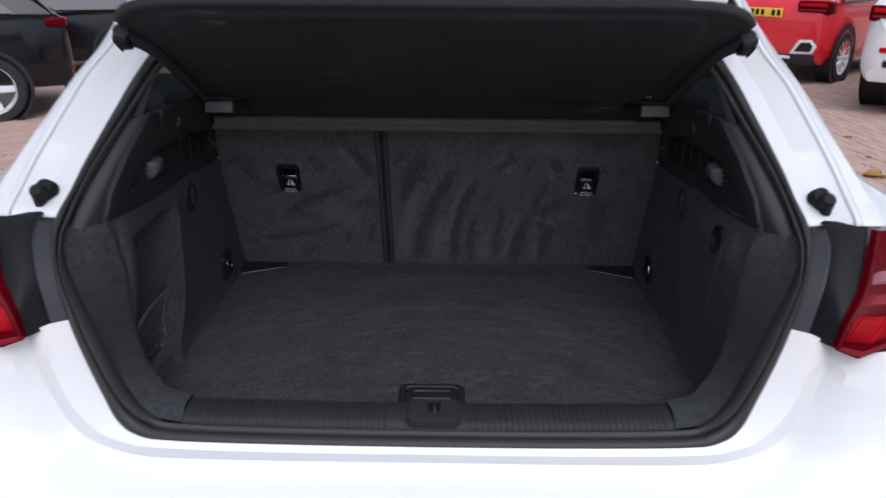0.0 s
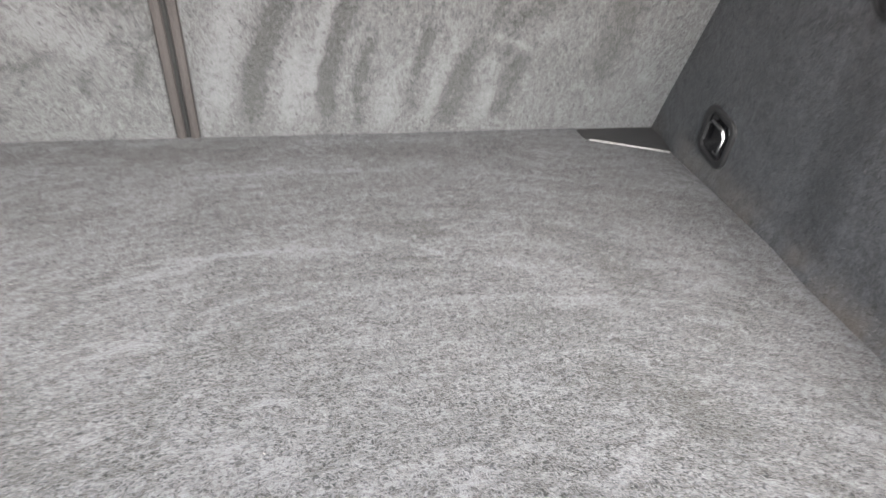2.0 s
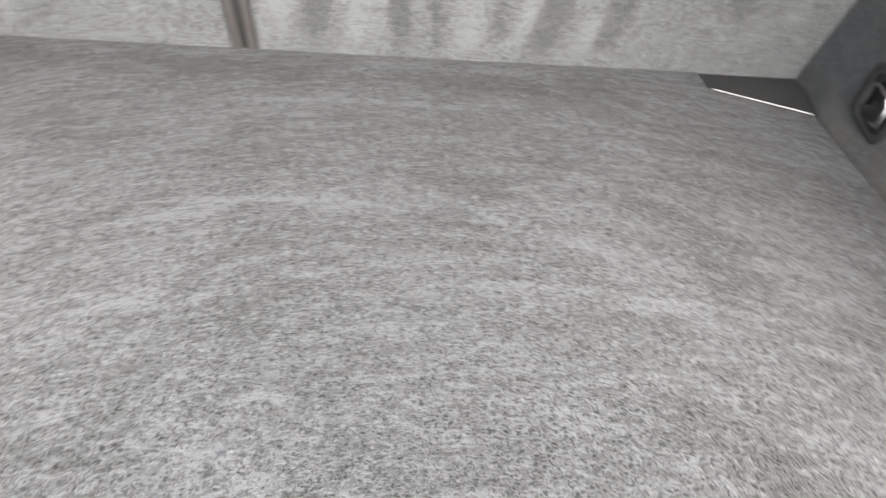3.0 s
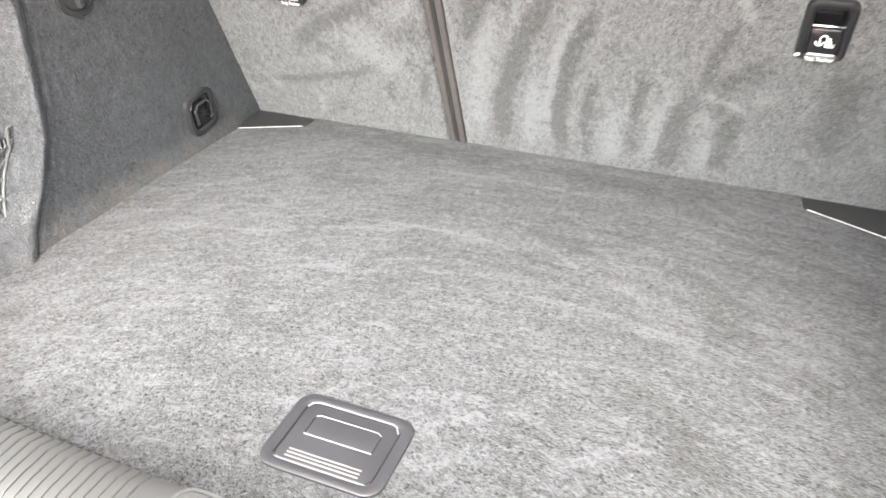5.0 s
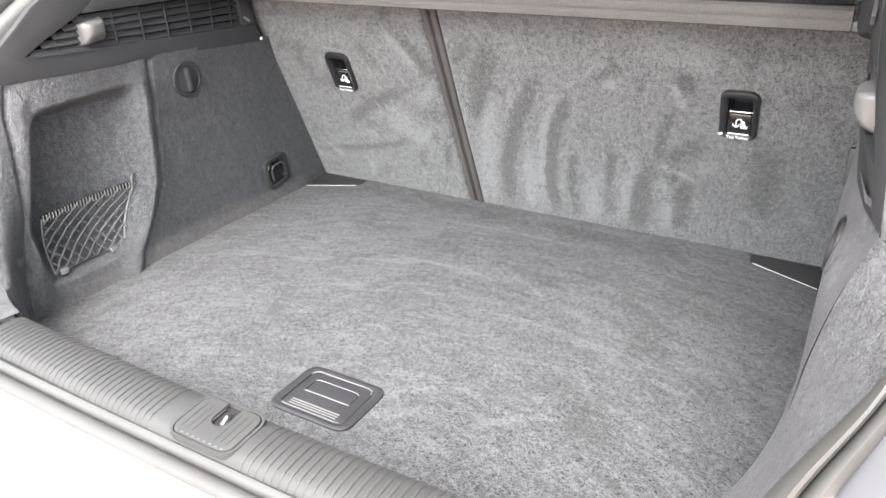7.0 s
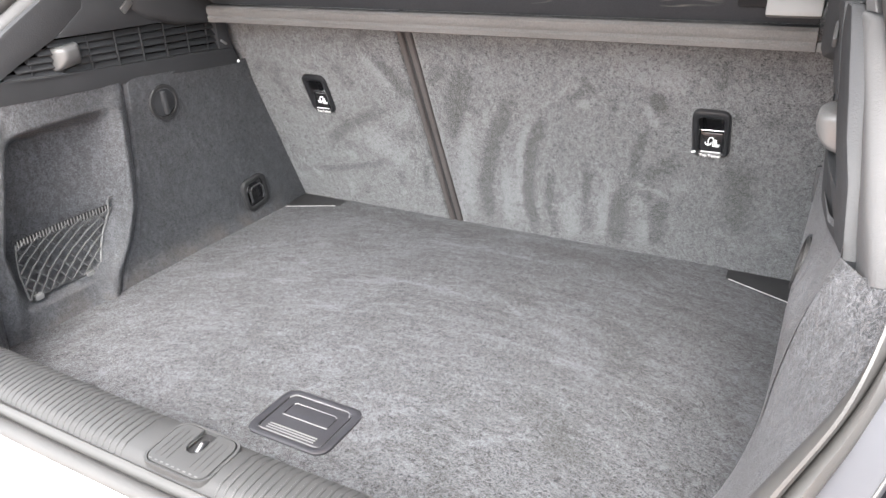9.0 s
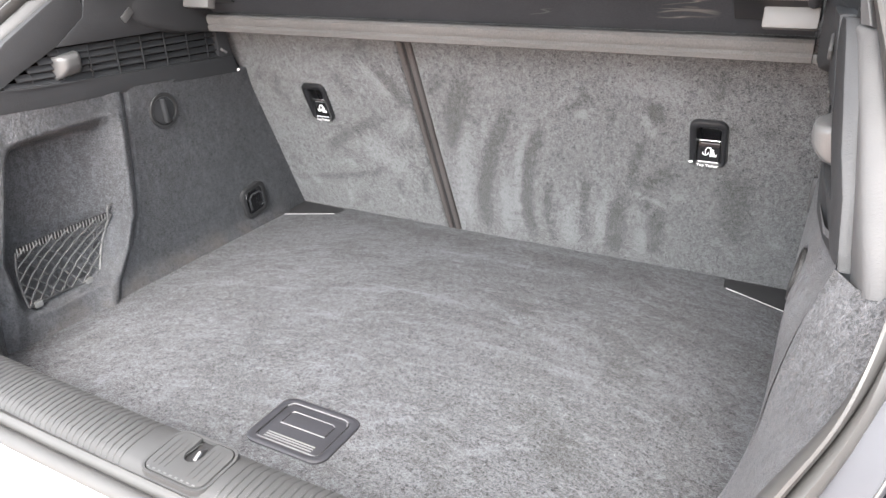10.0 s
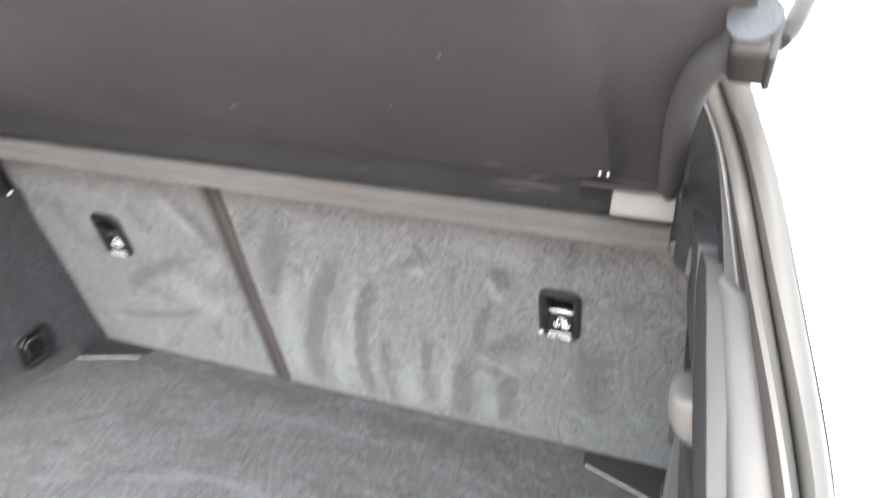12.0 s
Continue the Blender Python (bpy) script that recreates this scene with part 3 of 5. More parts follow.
for x, y in rr:
    slot.append((x, y))
    if abs(x - .028) < .0015 and y > .027:
        slot += [(.0105, .028), (.0105, .006)] + [(.0105 * math.cos(a), .006 - .0095 * math.sin(a)) for a in (radians(q) for q in (30, 60, 90, 120, 150))] + [(-.0105, .006), (-.0105, .028)]
part("striker_cover", prism(slot, .0035, .0012, m), SILL, sill, "grey plastic cover of the latch striker")
part("cover_rim", frame_ring(round_rect(.090, .064, .016), round_rect(.0825, .0575, .013), -.004, .0024, m, .0025), SILL, sill)
for k in range(-4, 5):
    if abs(k) > 1:
        part("cover_rib", tube([m @ Vector((k * .0078, y, z)) for y, z in ((-.020, .0032), (-.01, .0036), (.010, .0036), (.020, .0032))], .0008, 5), SILL, sill)
    part("cover_dot", box(.0035, .0014, .001, 0, m=m @ pose(k * .0078, -.0255, .0035)), HOOK, sill)
part("latch_pocket", lofted([[(x, y, z) for x, y in ((-.002, .040), (.0215, .040), (.0215, .080), (-.002, .080))] for z in (.688, .660)], True, True), RUBBER, sill, "dark latch pocket")
part("striker", tube([m @ Vector(p) for p in ((.001, .003, -.010), (.001, .005, -.003), (.001, .012, -.0005), (.001, .022, -.006))], .0034, 8), STEEL, sill, "steel striker")


# ---- boot floor ----
floor = thing("boot_floor", "dark grey carpeted boot floor with brushed nap", "boot floor", at=(0, 0, .60))
FLOOR = [(.500, .09), (.524, .13), (.526, .20), (.514, .36), (.510, .50), (.508, .66), (.506, .782), (.399, .832), (.397, .872)]
SCUFFS = [(-.182, .583, .045, .595, .008, .0032, .75), (-.100, .591, -.030, .598, .003, .0035, .7), (.105, .600, .138, .574, .002, .004, .9), (-.150, .764, .119, .764, .003, .005, .5),
          (.050, .767, .075, .766, 0, .0045, .6), (.095, .764, .120, .763, 0, .005, .8), (-.058, .386, -.022, .389, .001, .003, 1.0), (-.104, .347, -.051, .347, .002, .003, .7),
          (-.036, .500, .010, .513, .002, .003, .6), (-.101, .503, -.018, .532, .004, .003, .5), (.046, .497, .288, .479, .012, .0035, .5), (.365, .501, .402, .477, .002, .004, .5),
          (.213, .485, .376, .463, .010, .004, .5)]
# brush marks, and one wide darker band across the floor beside the seats
BRUSHED_AND_BAND = [(-.185, .460, -.130, .478, 0, .014, .5), (-.179, .372, -.150, .372, 0, .008, .5), (.057, .262, .142, .310, .008, .008, .5), (.085, .222, .138, .266, .004, .009, .45),
           (.188, .262, .281, .313, .010, .007, .5), (.118, .579, .233, .543, 0, .008, .4), (.245, .639, .337, .471, .02, .026, -.45), (.184, .397, .323, .276, .03, .024, -.4),
           (.070, .645, .149, .605, .010, .016, -.45), (-.40, .825, .40, .805, 0, .026, -.3), (-.28, .40, -.13, .47, .012, .006, .3), (-.36, .28, -.24, .36, .012, .006, .3)]
rnd = random.Random(19)
WIPED = []
for k in range(90):
    # arcs left by wiping from the sill
    r, a, span = rnd.uniform(.42, 1.12), radians(rnd.uniform(-44, 42)), radians(rnd.uniform(2, 9))
    ends = [(.10 + r * math.sin(a + d), -.30 + r * math.cos(a + d)) for d in (-span / 2, span / 2)]
    WIPED.append((*ends[0], *ends[1], r * span * span / 8, rnd.choice((.002, .003, .004, .007, .012)), rnd.uniform(.12, .45) * rnd.choice((1, 1, -1))))


def floor_half(y):
    return float(np.interp(y, [q[1] for q in FLOOR], [q[0] for q in FLOOR]))


rows = []
for j in range(-1, 262):
    y = .09 + (.872 - .09) * min(max(j, 0), 260) / 260
    w = floor_half(y)
    row = [Vector((w * (-1 + 2 * i / 340), y, .0008 * noise.noise(Vector((i * .05, j * .05, 0))))) for i in range(341)]
    edge_drop = -.016 if j in (-1, 261) else 0
    rows.append([Vector((-w, y, -.016))] + [q + Vector((0, 0, edge_drop)) for q in row] + [Vector((w, y, -.016))])
floor_carpet = part("carpet", lofted(rows), CARPET_FLOOR, floor)
spots = np.array([(v.co.x, v.co.y) for v in floor_carpet.data.vertices])
keep_marks(floor_carpet, strokes_at(spots, SCUFFS, 0.25) + strokes_at(spots, BRUSHED_AND_BAND) + strokes_at(spots, WIPED, 0.5))
hc = Matrix.Translation((.001, .2205, .0008))
handle = part("pull_handle", frame_ring(round_rect(.122, .093, .017), round_rect(.100, .073, .011), -.002, .0028, hc), HANDLE, floor, "black plastic pull handle set in the carpet")
part("handle_flap", prism(round_rect(.097, .070, .010), .0038, .001, hc @ Matrix.Translation((0, 0, -.0025))), HANDLE, handle)
part("finger_plate", prism(round_rect(.068, .0245, .006), .0010, .0004, hc @ pose(.0005, .0098, .0010)), HANDLE, handle)
# thin bars in a lighter tone along the handle's edges
part("finger_edge", tube([hc @ Vector(p) for p in ((-.0345, -.0025, .0019), (.0345, -.0025, .0019))], .0007, 6), HANDLE_EDGE, handle, "pale thin edge of the handle")
part("finger_edge", tube([hc @ Vector(p) for p in ((-.0335, .0200, .0019), (-.0300, .0222, .0019), (.0300, .0222, .0019), (.0340, .0195, .0019))], .0006, 6), HANDLE_EDGE, handle, "pale thin edge of the handle")
for x in (-.0345, .0345):
    part("finger_gap", tube([hc @ Vector((x, y, .0016)) for y in (-.001, .008, .018)], .0008, 6), RUBBER, handle)
for k in range(3):
    part("grip_rib", box(.073, .0013, .0016, .0003, m=hc @ pose(-.001, -.0305 + .0040 * k, .0016)), HANDLE_EDGE, handle)
part("handle_front", box(.097, .0018, .0022, .0005, m=hc @ pose(0, -.0358, .0016)), HANDLE_EDGE, handle, "pale thin edge of the handle")
part("handle_edge", tube([hc @ Vector(p) for p in ((-.0475, .028, .0027), (-.0440, .0340, .0027), (-.0390, .0360, .0027), (.0390, .0360, .0027), (.0440, .0335, .0027), (.0480, .027, .0027))], .0009, 6), HANDLE_EDGE, handle, "pale thin edge of the handle")
for x in (-.0490, .0490):
    part("flap_gap", tube([hc @ Vector((x, y, .0018)) for y in (-.036, -.01, .012, .028)], .0010, 6), RUBBER, handle)

# black corner plates beside the seats
for side in (1, -1):
    tri = [(side * .397, .876), (side * .398, .833), (side * .506, .785), (side * .530, .782), (side * .530, .876)]
    if side < 0:
        tri = tri[::-1]
    plate = part("corner_plate", prism(tri, .004, .001, Matrix.Translation((0, 0, .5945))), TRIM_DARK, car, "black plastic corner plate")
    part("edge_strip", tube([(side * .404, .830, .6015), (side * .505, .785, .6008)], .0005, 6), ALLOY_EDGE, plate, "bright edge strip")


# ---- seat backs ----
LEAN = math.atan(0.41)
UP = Vector((0, -math.sin(LEAN), math.cos(LEAN)))
OUT = Vector((0, -math.cos(LEAN), -math.sin(LEAN)))
SEAT0 = Vector((0, .871, .60))


def seat_m(x, v, n=0.0):
    """Pose on the seat backs: x across, v up along them, facing the boot."""
    return axes(SEAT0 + Vector((x, 0, 0)) + UP * v + OUT * n, (1, 0, 0), UP)


TETHER = {-1: (-.358, .2872), 1: (.359, .2862)}
NAP_WIDE = [(.045, .315, -.052, .005, -.022, .013, -.80), (.097, .285, .046, .010, -.022, .012, -.80), (.096, .170, .085, .015, -.006, .008, -.6), (.165, .190, .150, .035, -.004, .008, -.5),
            (.226, .153, .198, .012, -.004, .016, -.65), (.285, .142, .272, .022, 0, .014, -.5), (.406, .235, .399, .080, 0, .022, -.4), (-.028, .340, -.075, .230, -.006, .012, -.5),
            (.279, .345, .288, .315, 0, .011, -.8), (.264, .280, .239, .172, -.004, .008, -.5), (.310, .224, .255, .178, 0, .014, -.5), (-.035, .372, -.085, .205, -.010, .013, -.5)]
NAP_LIGHT = [(.072, .285, .021, .040, -.010, .008, .55), (.158, .319, .176, .312, 0, .007, .9), (-.045, .260, -.092, .030, -.006, .017, .45), (.014, .165, -.006, .012, -.004, .012, .5),
             (.124, .130, .113, .010, 0, .012, .35), (.189, .145, .176, .025, 0, .010, .4), (.254, .090, .250, .025, 0, .010, .45), (.239, .166, .300, .143, 0, .004, .6),
             (.263, .322, .277, .282, .004, .006, .5), (-.232, .378, -.180, .310, 0, .012, .4), (-.285, .197, -.215, .128, .01, .030, .35), (.20, .40, .33, .37, 0, .03, .25)]
NAP_NARROW = [(-.212, .380, -.155, .290, .004, .013, -.65), (-.222, .257, -.385, .160, -.012, .011, -.55), (-.506, .079, -.237, .142, -.012, .008, -.45), (-.164, .145, -.172, .080, 0, .008, -.5),
              (-.227, .120, -.233, .070, 0, .008, -.4), (-.071, .368, -.110, .330, 0, .010, -.4), (-.45, .34, -.42, .24, -.01, .016, -.3), (-.30, .36, -.27, .30, .0, .012, -.35)]
rnd = random.Random(5)
NAP_SMALL = []
for k in range(80):
    # the small touches of hands and luggage
    x, v, a, n = rnd.uniform(-.51, .51), rnd.uniform(.01, .42), radians(rnd.gauss(100 if k % 3 else 35, 22)), rnd.uniform(.015, .06)
    NAP_SMALL.append((x, v, x + n * math.cos(a), v + n * math.sin(a), rnd.uniform(-.006, .006), rnd.uniform(.004, .011), rnd.uniform(.12, .38) * rnd.choice((1, -1))))


def seat_back(x0, x1, hole, label):
    """A carpeted seat back with rounded edges and a square hole for its tether anchor."""
    nu, nv, r = int((x1 - x0) / .0042), 118, .012
    bm = bmesh.new()

    def inset(d):
        return r - math.sqrt(max(r * r - max(r - d, 0) ** 2, 0))

    rows = []
    for j in range(nv + 1):
        v = -.015 + .505 * j / nv
        row = []
        for i in range(nu + 1):
            x = x0 + (x1 - x0) * i / nu
            d = min(x - x0, x1 - x, .49 - v)
            row.append(seat_m(x, v, -inset(d) + .0012 * noise.noise(Vector((x * 7, v * 7, 1.7)))).translation)
        rows.append([seat_m(x0 + .001, v, -.09).translation] + row + [seat_m(x1 - .001, v, -.09).translation])
    grid = [[bm.verts.new(q) for q in row] for row in rows]
    for j, (a, b) in enumerate(zip(grid, grid[1:])):
        for i in range(len(a) - 1):
            x, v = x0 + (x1 - x0) * (i - .5) / nu, -.015 + .505 * (j + .5) / nv
            if abs(x - hole[0]) > .019 or abs(v - hole[1]) > .032:
                bm.faces.new((a[i], a[i + 1], b[i + 1], b[i]))
    ob = part("seat_back", bm, CARPET_SEAT, car, label)
    spots = np.array([(q.co.x, (q.co.z - .60) / math.cos(LEAN)) for q in ob.data.vertices])
    keep_marks(ob, strokes_at(spots, NAP_WIDE, 0.35) + strokes_at(spots, NAP_LIGHT, 0.35) + strokes_at(spots, NAP_NARROW, 0.35) + strokes_at(spots, NAP_SMALL))
    return ob


seat_left = seat_back(-.535, -.141, TETHER[-1], "narrow seat back covered in grey carpet")
seat_right = seat_back(-.119, .535, TETHER[1], "wide seat back covered in grey carpet")
for x in (-.1385, -.1215):
    part("piping", tube([SEAT0 + Vector((x, 0, 0)) + UP * v + OUT * -.003 for v in (-.01, .1, .2, .3, .4, .46)], .0058, 8), felt("piping", (0.036, 0.032, 0.0315), (0.066, 0.059, 0.058)), seat_left if x < -.13 else seat_right, "brownish piping")
part("joint_lining", tube([SEAT0 + Vector((-.130, 0, 0)) + UP * v + OUT * -.0085 for v in (-.01, .1, .2, .3, .4, .46)], .0055, 8), DARK_FELT, seat_right, "dark lining in the joint between the seats")


def tether(seat, side):
    """A black anchor cover: a rounded frame round a deep pocket with a bright bar over a sloping plate."""
    m = seat_m(*TETHER[side], .001)
    outer, inner = round_rect(.054, .083, .013), [(a + .001, b - .002) for a, b in round_rect(.034, .061, .004)]
    rings = [(outer, 0, -.003), (outer, 0, .002), (outer, .10, .0048), (outer, .35, .0062), (outer, .80, .0050), (outer, .95, .0030), (outer, 1.0, -.001), (outer, 1.0, -.020)]
    bm = lofted([[m @ Vector((a + (u - a) * k, b + (w - b) * k, n)) for (a, b), (u, w) in zip(outer, inner)] for _, k, n in rings], True)
    bezel = part("tether_cover", bm, BEZEL, seat, "satin black tether anchor cover")
    part("tether_pocket", prism(round_rect(.0345, .0615, .004), .0005, 0, m @ pose(.001, -.002, -.0195)), GLOSS, bezel)
    part("tether_bar", tube([m @ Vector((x, .0038, -.0015)) for x in (-.0165, -.016, .018, .0185)], [.0008, .0011, .0011, .0008], 8), CHROME, bezel, "bright anchor bar")
    slope = m @ axes((.001, -.0165, .0012), (1, 0, 0), (0, .96, -.28))
    part("tether_plate", prism(round_rect(.0325, .0310, .002), .002, .0005, slope @ pose(0, 0, -.002)), GLOSS, bezel)
    part("plate_edge", box(.026, .0010, .0006, 0, m=slope @ pose(.001, .0148, .0003)), HANDLE_EDGE, bezel)
    part("symbol_line", box(.0285, .0009, .0006, 0, m=slope @ pose(0, -.0147, .0003)), PRINT, bezel)
    # child seat symbol with an anchor
    c = slope @ pose(.0012, .0010, .0004) @ Matrix.Scale(.92, 4)
    part("symbol_seat", tube([c @ Vector((a, b, 0)) for a, b in ((.0015, .0078), (.001, -.0068), (.0105, -.0068), (.0112, -.003))], .0005, 5), PRINT, bezel)
    part("symbol_child", prism([(.003, -.0050), (.0085, -.0050), (.0095, -.0035), (.006, -.0022), (.0082, .000), (.0050, .001), (.0070, .0035), (.0040, .0048), (.0028, .0042)], .0004, 0, c), PRINT, bezel)
    part("symbol_anchor", tube([c @ Vector((-.0062 + .0045 * math.cos(a), -.001 + .0045 * math.sin(a), 0)) for a in (radians(q) for q in range(175, 366, 19))], .0006, 5), PRINT, bezel)
    part("symbol_shank", tube([c @ Vector(q) for q in ((-.0062, -.0055, 0), (-.0062, .004, 0), (-.004, .0072, 0), (-.001, .0078, 0), (.0015, .0055, 0))], .0006, 5), PRINT, bezel)
    lettering("Top Tether", .0066, m @ pose(.0005, -.0374, .0064), PRINT, bezel)
    return bezel


tether(seat_left, -1)
cover_right = tether(seat_right, 1)
part("chipped_mark", box(.006, .003, .0004, 0, m=seat_m(.359, .2862, .0070) @ pose(-.0235, -.0330, 0, 0, 0, 20)), PRINT, cover_right, "white scuff on the cover")


# ---- carpeted side trims ----
BAND_A = [(0.384, 0.018, 0.684), (0.427, 0.024, 0.69), (0.457, 0.028, 0.71), (0.48, 0.034, 0.744), (0.501, 0.043, 0.792), (0.524, 0.055, 0.85), (0.556, 0.084, 0.903), (0.577, 0.122, 0.94), (0.582, 0.144, 0.958)]
BAND_M = [(0.385, 0.046, 0.698), (0.43, 0.054, 0.704), (0.46, 0.064, 0.722), (0.482, 0.076, 0.75), (0.503, 0.092, 0.79), (0.52, 0.112, 0.836), (0.536, 0.136, 0.882), (0.547, 0.158, 0.922), (0.554, 0.172, 0.949)]
BAND_B = [(.386, .082, .694), (.425, .092, .698), (.456, .108, .714), (.478, .124, .740), (.496, .143, .772), (.509, .166, .810), (.515, .184, .850), (.525, .195, .900), (.540, .203, .947)]


EDGE = [p for p in smoothed(BAND_B, 60) if p.x > .44]


def front_y(z):
    return float(np.interp(z, [.59] + [p.z for p in EDGE], [.100] + [p.y for p in EDGE]))


def front_x(z):
    return float(np.interp(z, [.59] + [p.z for p in EDGE], [.440] + [p.x for p in EDGE]))


def back_y(z):
    return .880 - .41 * (z - .6)


def top_z(y):
    return .958 - .055 * (y - .2)


def bell(d, w):
    return math.exp(-(d / w) ** 2)


def step(a, b, v):
    t = min(max((v - a) / (b - a), 0), 1)
    return t * t * (3 - 2 * t)


def seam_back(z):
    return float(np.interp(z, [.59, .63, .68, .735, .80, .86, .94], [.352, .378, .412, .436, .446, .452, .459]))


def seam_front(z):
    return float(np.interp(z, [.59, .668, .75, .85, .902, .95], [.158, .170, .190, .205, .213, .236]))


def panel_x(y):
    """The hard trim bows in towards the seats."""
    return float(np.interp(y, [.20, .24, .27, .33, .44, .52, .75], [.542, .534, .527, .520, .515, .512, .507]))


def wall_x(y, z, left):
    x = .518 if left else .511 + .008 * step(.47, .56, y)
    x += (panel_x(y) + .001 - x) * step(.87, .945, z)
    x += (front_x(z) - x) * step(.07, .0, y - front_y(z))
    x -= .010 * bell(z - .595, .022) * step(.16, .24, y) * step(.845, .775, y)
    x += .0015 * noise.noise(Vector((y * 9, z * 9, 3.1 if left else 8.2)))
    if left:
        x += .006 * bell(y - seam_back(z), .0045) * step(.99, .93, z)
        x -= .004 * bell(y - seam_back(z) + .018, .016) * step(.945, .905, z)
        x += .005 * bell(y - seam_front(z), .004) * step(.955, .935, z)
        x -= .005 * bell(y - seam_front(z) - .018, .013) * step(.945, .905, z)
        # niche: steep at its front and roof, running out gently to the rear
        zt = .905 + .03 * (y - .3)
        h = step(.632, .668, z) * step(zt, zt - .030, z)
        s0 = float(np.interp(z, [.65, .73, .796, .863, .892], [.197, .188, .207, .228, .241]))
        d = step(s0, s0 + .040, y) * max(0, 1 - (max(0, y - .245) / (seam_back(z) - .266)) ** 2.8)
        x += .062 * h * d
        x -= .008 * step(.93, .88, z) * bell(y - seam_back(z) + .024, .022)
    else:
        x += .003 * bell(y - .262 - .25 * (.9 - z), .005) * step(.66, .72, z) * step(.93, .88, z)
        # recessed finger hole
        x += .024 * step(.0255, .0225, math.hypot(y - .309, z - .889))
    return x


rnd = random.Random(31)
SCRATCHED = []
for k in range(34):
    # steep scuffs of luggage and a worn foot
    y, z, n = rnd.uniform(.26, .78), rnd.uniform(.62, .90), rnd.uniform(.01, .06)
    SCRATCHED.append((y, z, y + rnd.uniform(-.02, .02), z + n, rnd.uniform(-.003, .003), rnd.uniform(.0018, .004), rnd.uniform(.2, .7)))


def side_trim(side):
    left = side < 0
    bm = bmesh.new()
    a, mid, b = (smoothed([(side * x, y, z) for x, y, z in c], 40) for c in (BAND_A, BAND_M, BAND_B))
    loft(bm, [a, mid, b])
    low = [Vector((p.x, p.y + .012, .592)) for p in b[:18]]
    loft(bm, [b[:18], low])
    nu, nv = (250, 150) if left else (220, 140)
    rows = []
    for j in range(nv + 1):
        row = []
        for i in range(nu + 1):
            z = .588 + (.955 - .588) * j / nv
            y0, y1 = front_y(z) - .001, back_y(z)
            y = y0 + (y1 - y0) * i / nu
            z = min(z, top_z(y) - .002)
            row.append((side * (wall_x(y, z, left) ), y, z))
        rows.append(row)
    loft(bm, rows)
    ob = part("side_trim", bm, CARPET_SIDE, car, "dark carpeted side trim with a net pocket" if left else "dark carpeted side trim")
    keep_marks(ob, strokes_at([(v.co.y, v.co.z) for v in ob.data.vertices], SCRATCHED if left else SCRATCHED[:4] + [(.496, .908, .343, .888, -.006, .0024, 2.2), (.47, .78, .44, .76, 0, .006, .6)], .3))
    return ob


trims = {s: side_trim(s) for s in (1, -1)}


def wall_m(side, y, z, n=0.0):
    """Pose on a side wall, facing the middle of the boot: x runs to the front of the car on the left wall."""
    x = wall_x(y, z, side < 0) - n
    return axes((side * x, y, z), (0, -side, 0), (0, 0, 1))


for side, trim in trims.items():
    m = wall_m(side, .530 if side < 0 else .524, .888, .001 if side < 0 else -.001)
    circle = [(math.cos(radians(a)), math.sin(radians(a))) for a in range(0, 360, 12)]
    part("knob_ring", frame_ring([(.031 * c, .031 * s) for c, s in circle], [(.0245 * c, .0245 * s) for c, s in circle], -.004, .003, m), TRIM_DARK, trim)
    part("knob", prism([(.0235 * c, .0235 * s) for c, s in circle], .004, .001, m @ pose(0, 0, -.003)), TRIM, trim, "round black plastic twist lock")
    part("knob_grip", box(.009, .042, .010, .003, m=m @ pose(0, 0, .004, 0, 0, 4)), TRIM, trim)
    m = wall_m(side, .712, .658, .005 if side < 0 else .001) @ pose(0, 0, 0, 0, 0, side * -8)
    part("eye_plate", frame_ring(round_rect(.066, .066, .016), round_rect(.050, .050, .011), -.006, .004, m), TRIM_DARK, trim)
    part("eye_pocket", prism(round_rect(.052, .052, .010), .001, 0, m @ pose(0, 0, -.0005)), GLOSS, trim)
    ring = [(-.018, -.014), (-.018, .009), (-.011, .016), (.011, .016), (.018, .009), (.018, -.014), (.010, -.016)]
    part("lashing_eye", tube([m @ Vector((x, y, .0045)) for x, y in ring], .0026, 8), EYE, trim, "dark polished lashing eye")
# finger cup in the trim
n = Vector((wall_x(.309, .924, False) - wall_x(.309, .854, False), wall_x(.345, .889, False) - wall_x(.273, .889, False), 0)) / .07
m = axes(((wall_x(.273, .889, False) + wall_x(.345, .889, False) + wall_x(.309, .924, False) + wall_x(.309, .854, False)) / 4 - .001, .309, .889), (n.y, 1, 0), (-n.x, 0, -1))
part("finger_cup", lofted([[m @ Vector((r * c, r * s, d)) for c, s in circle] for r, d in ((.0245, -.002), (.0240, .0008), (.0228, .0012), (.0218, .0004), (.0212, -.004), (.0200, -.009), (.0140, -.0115), (.0002, -.012))], True), RUBBER, trims[1], "matt black finger cup")
for side in (1, -1):
    part("white_pin", tube([(side * .523, .720, .925), (side * .509, .716, .925)], .0028, 8), PRINT, car, "small white plastic pin")


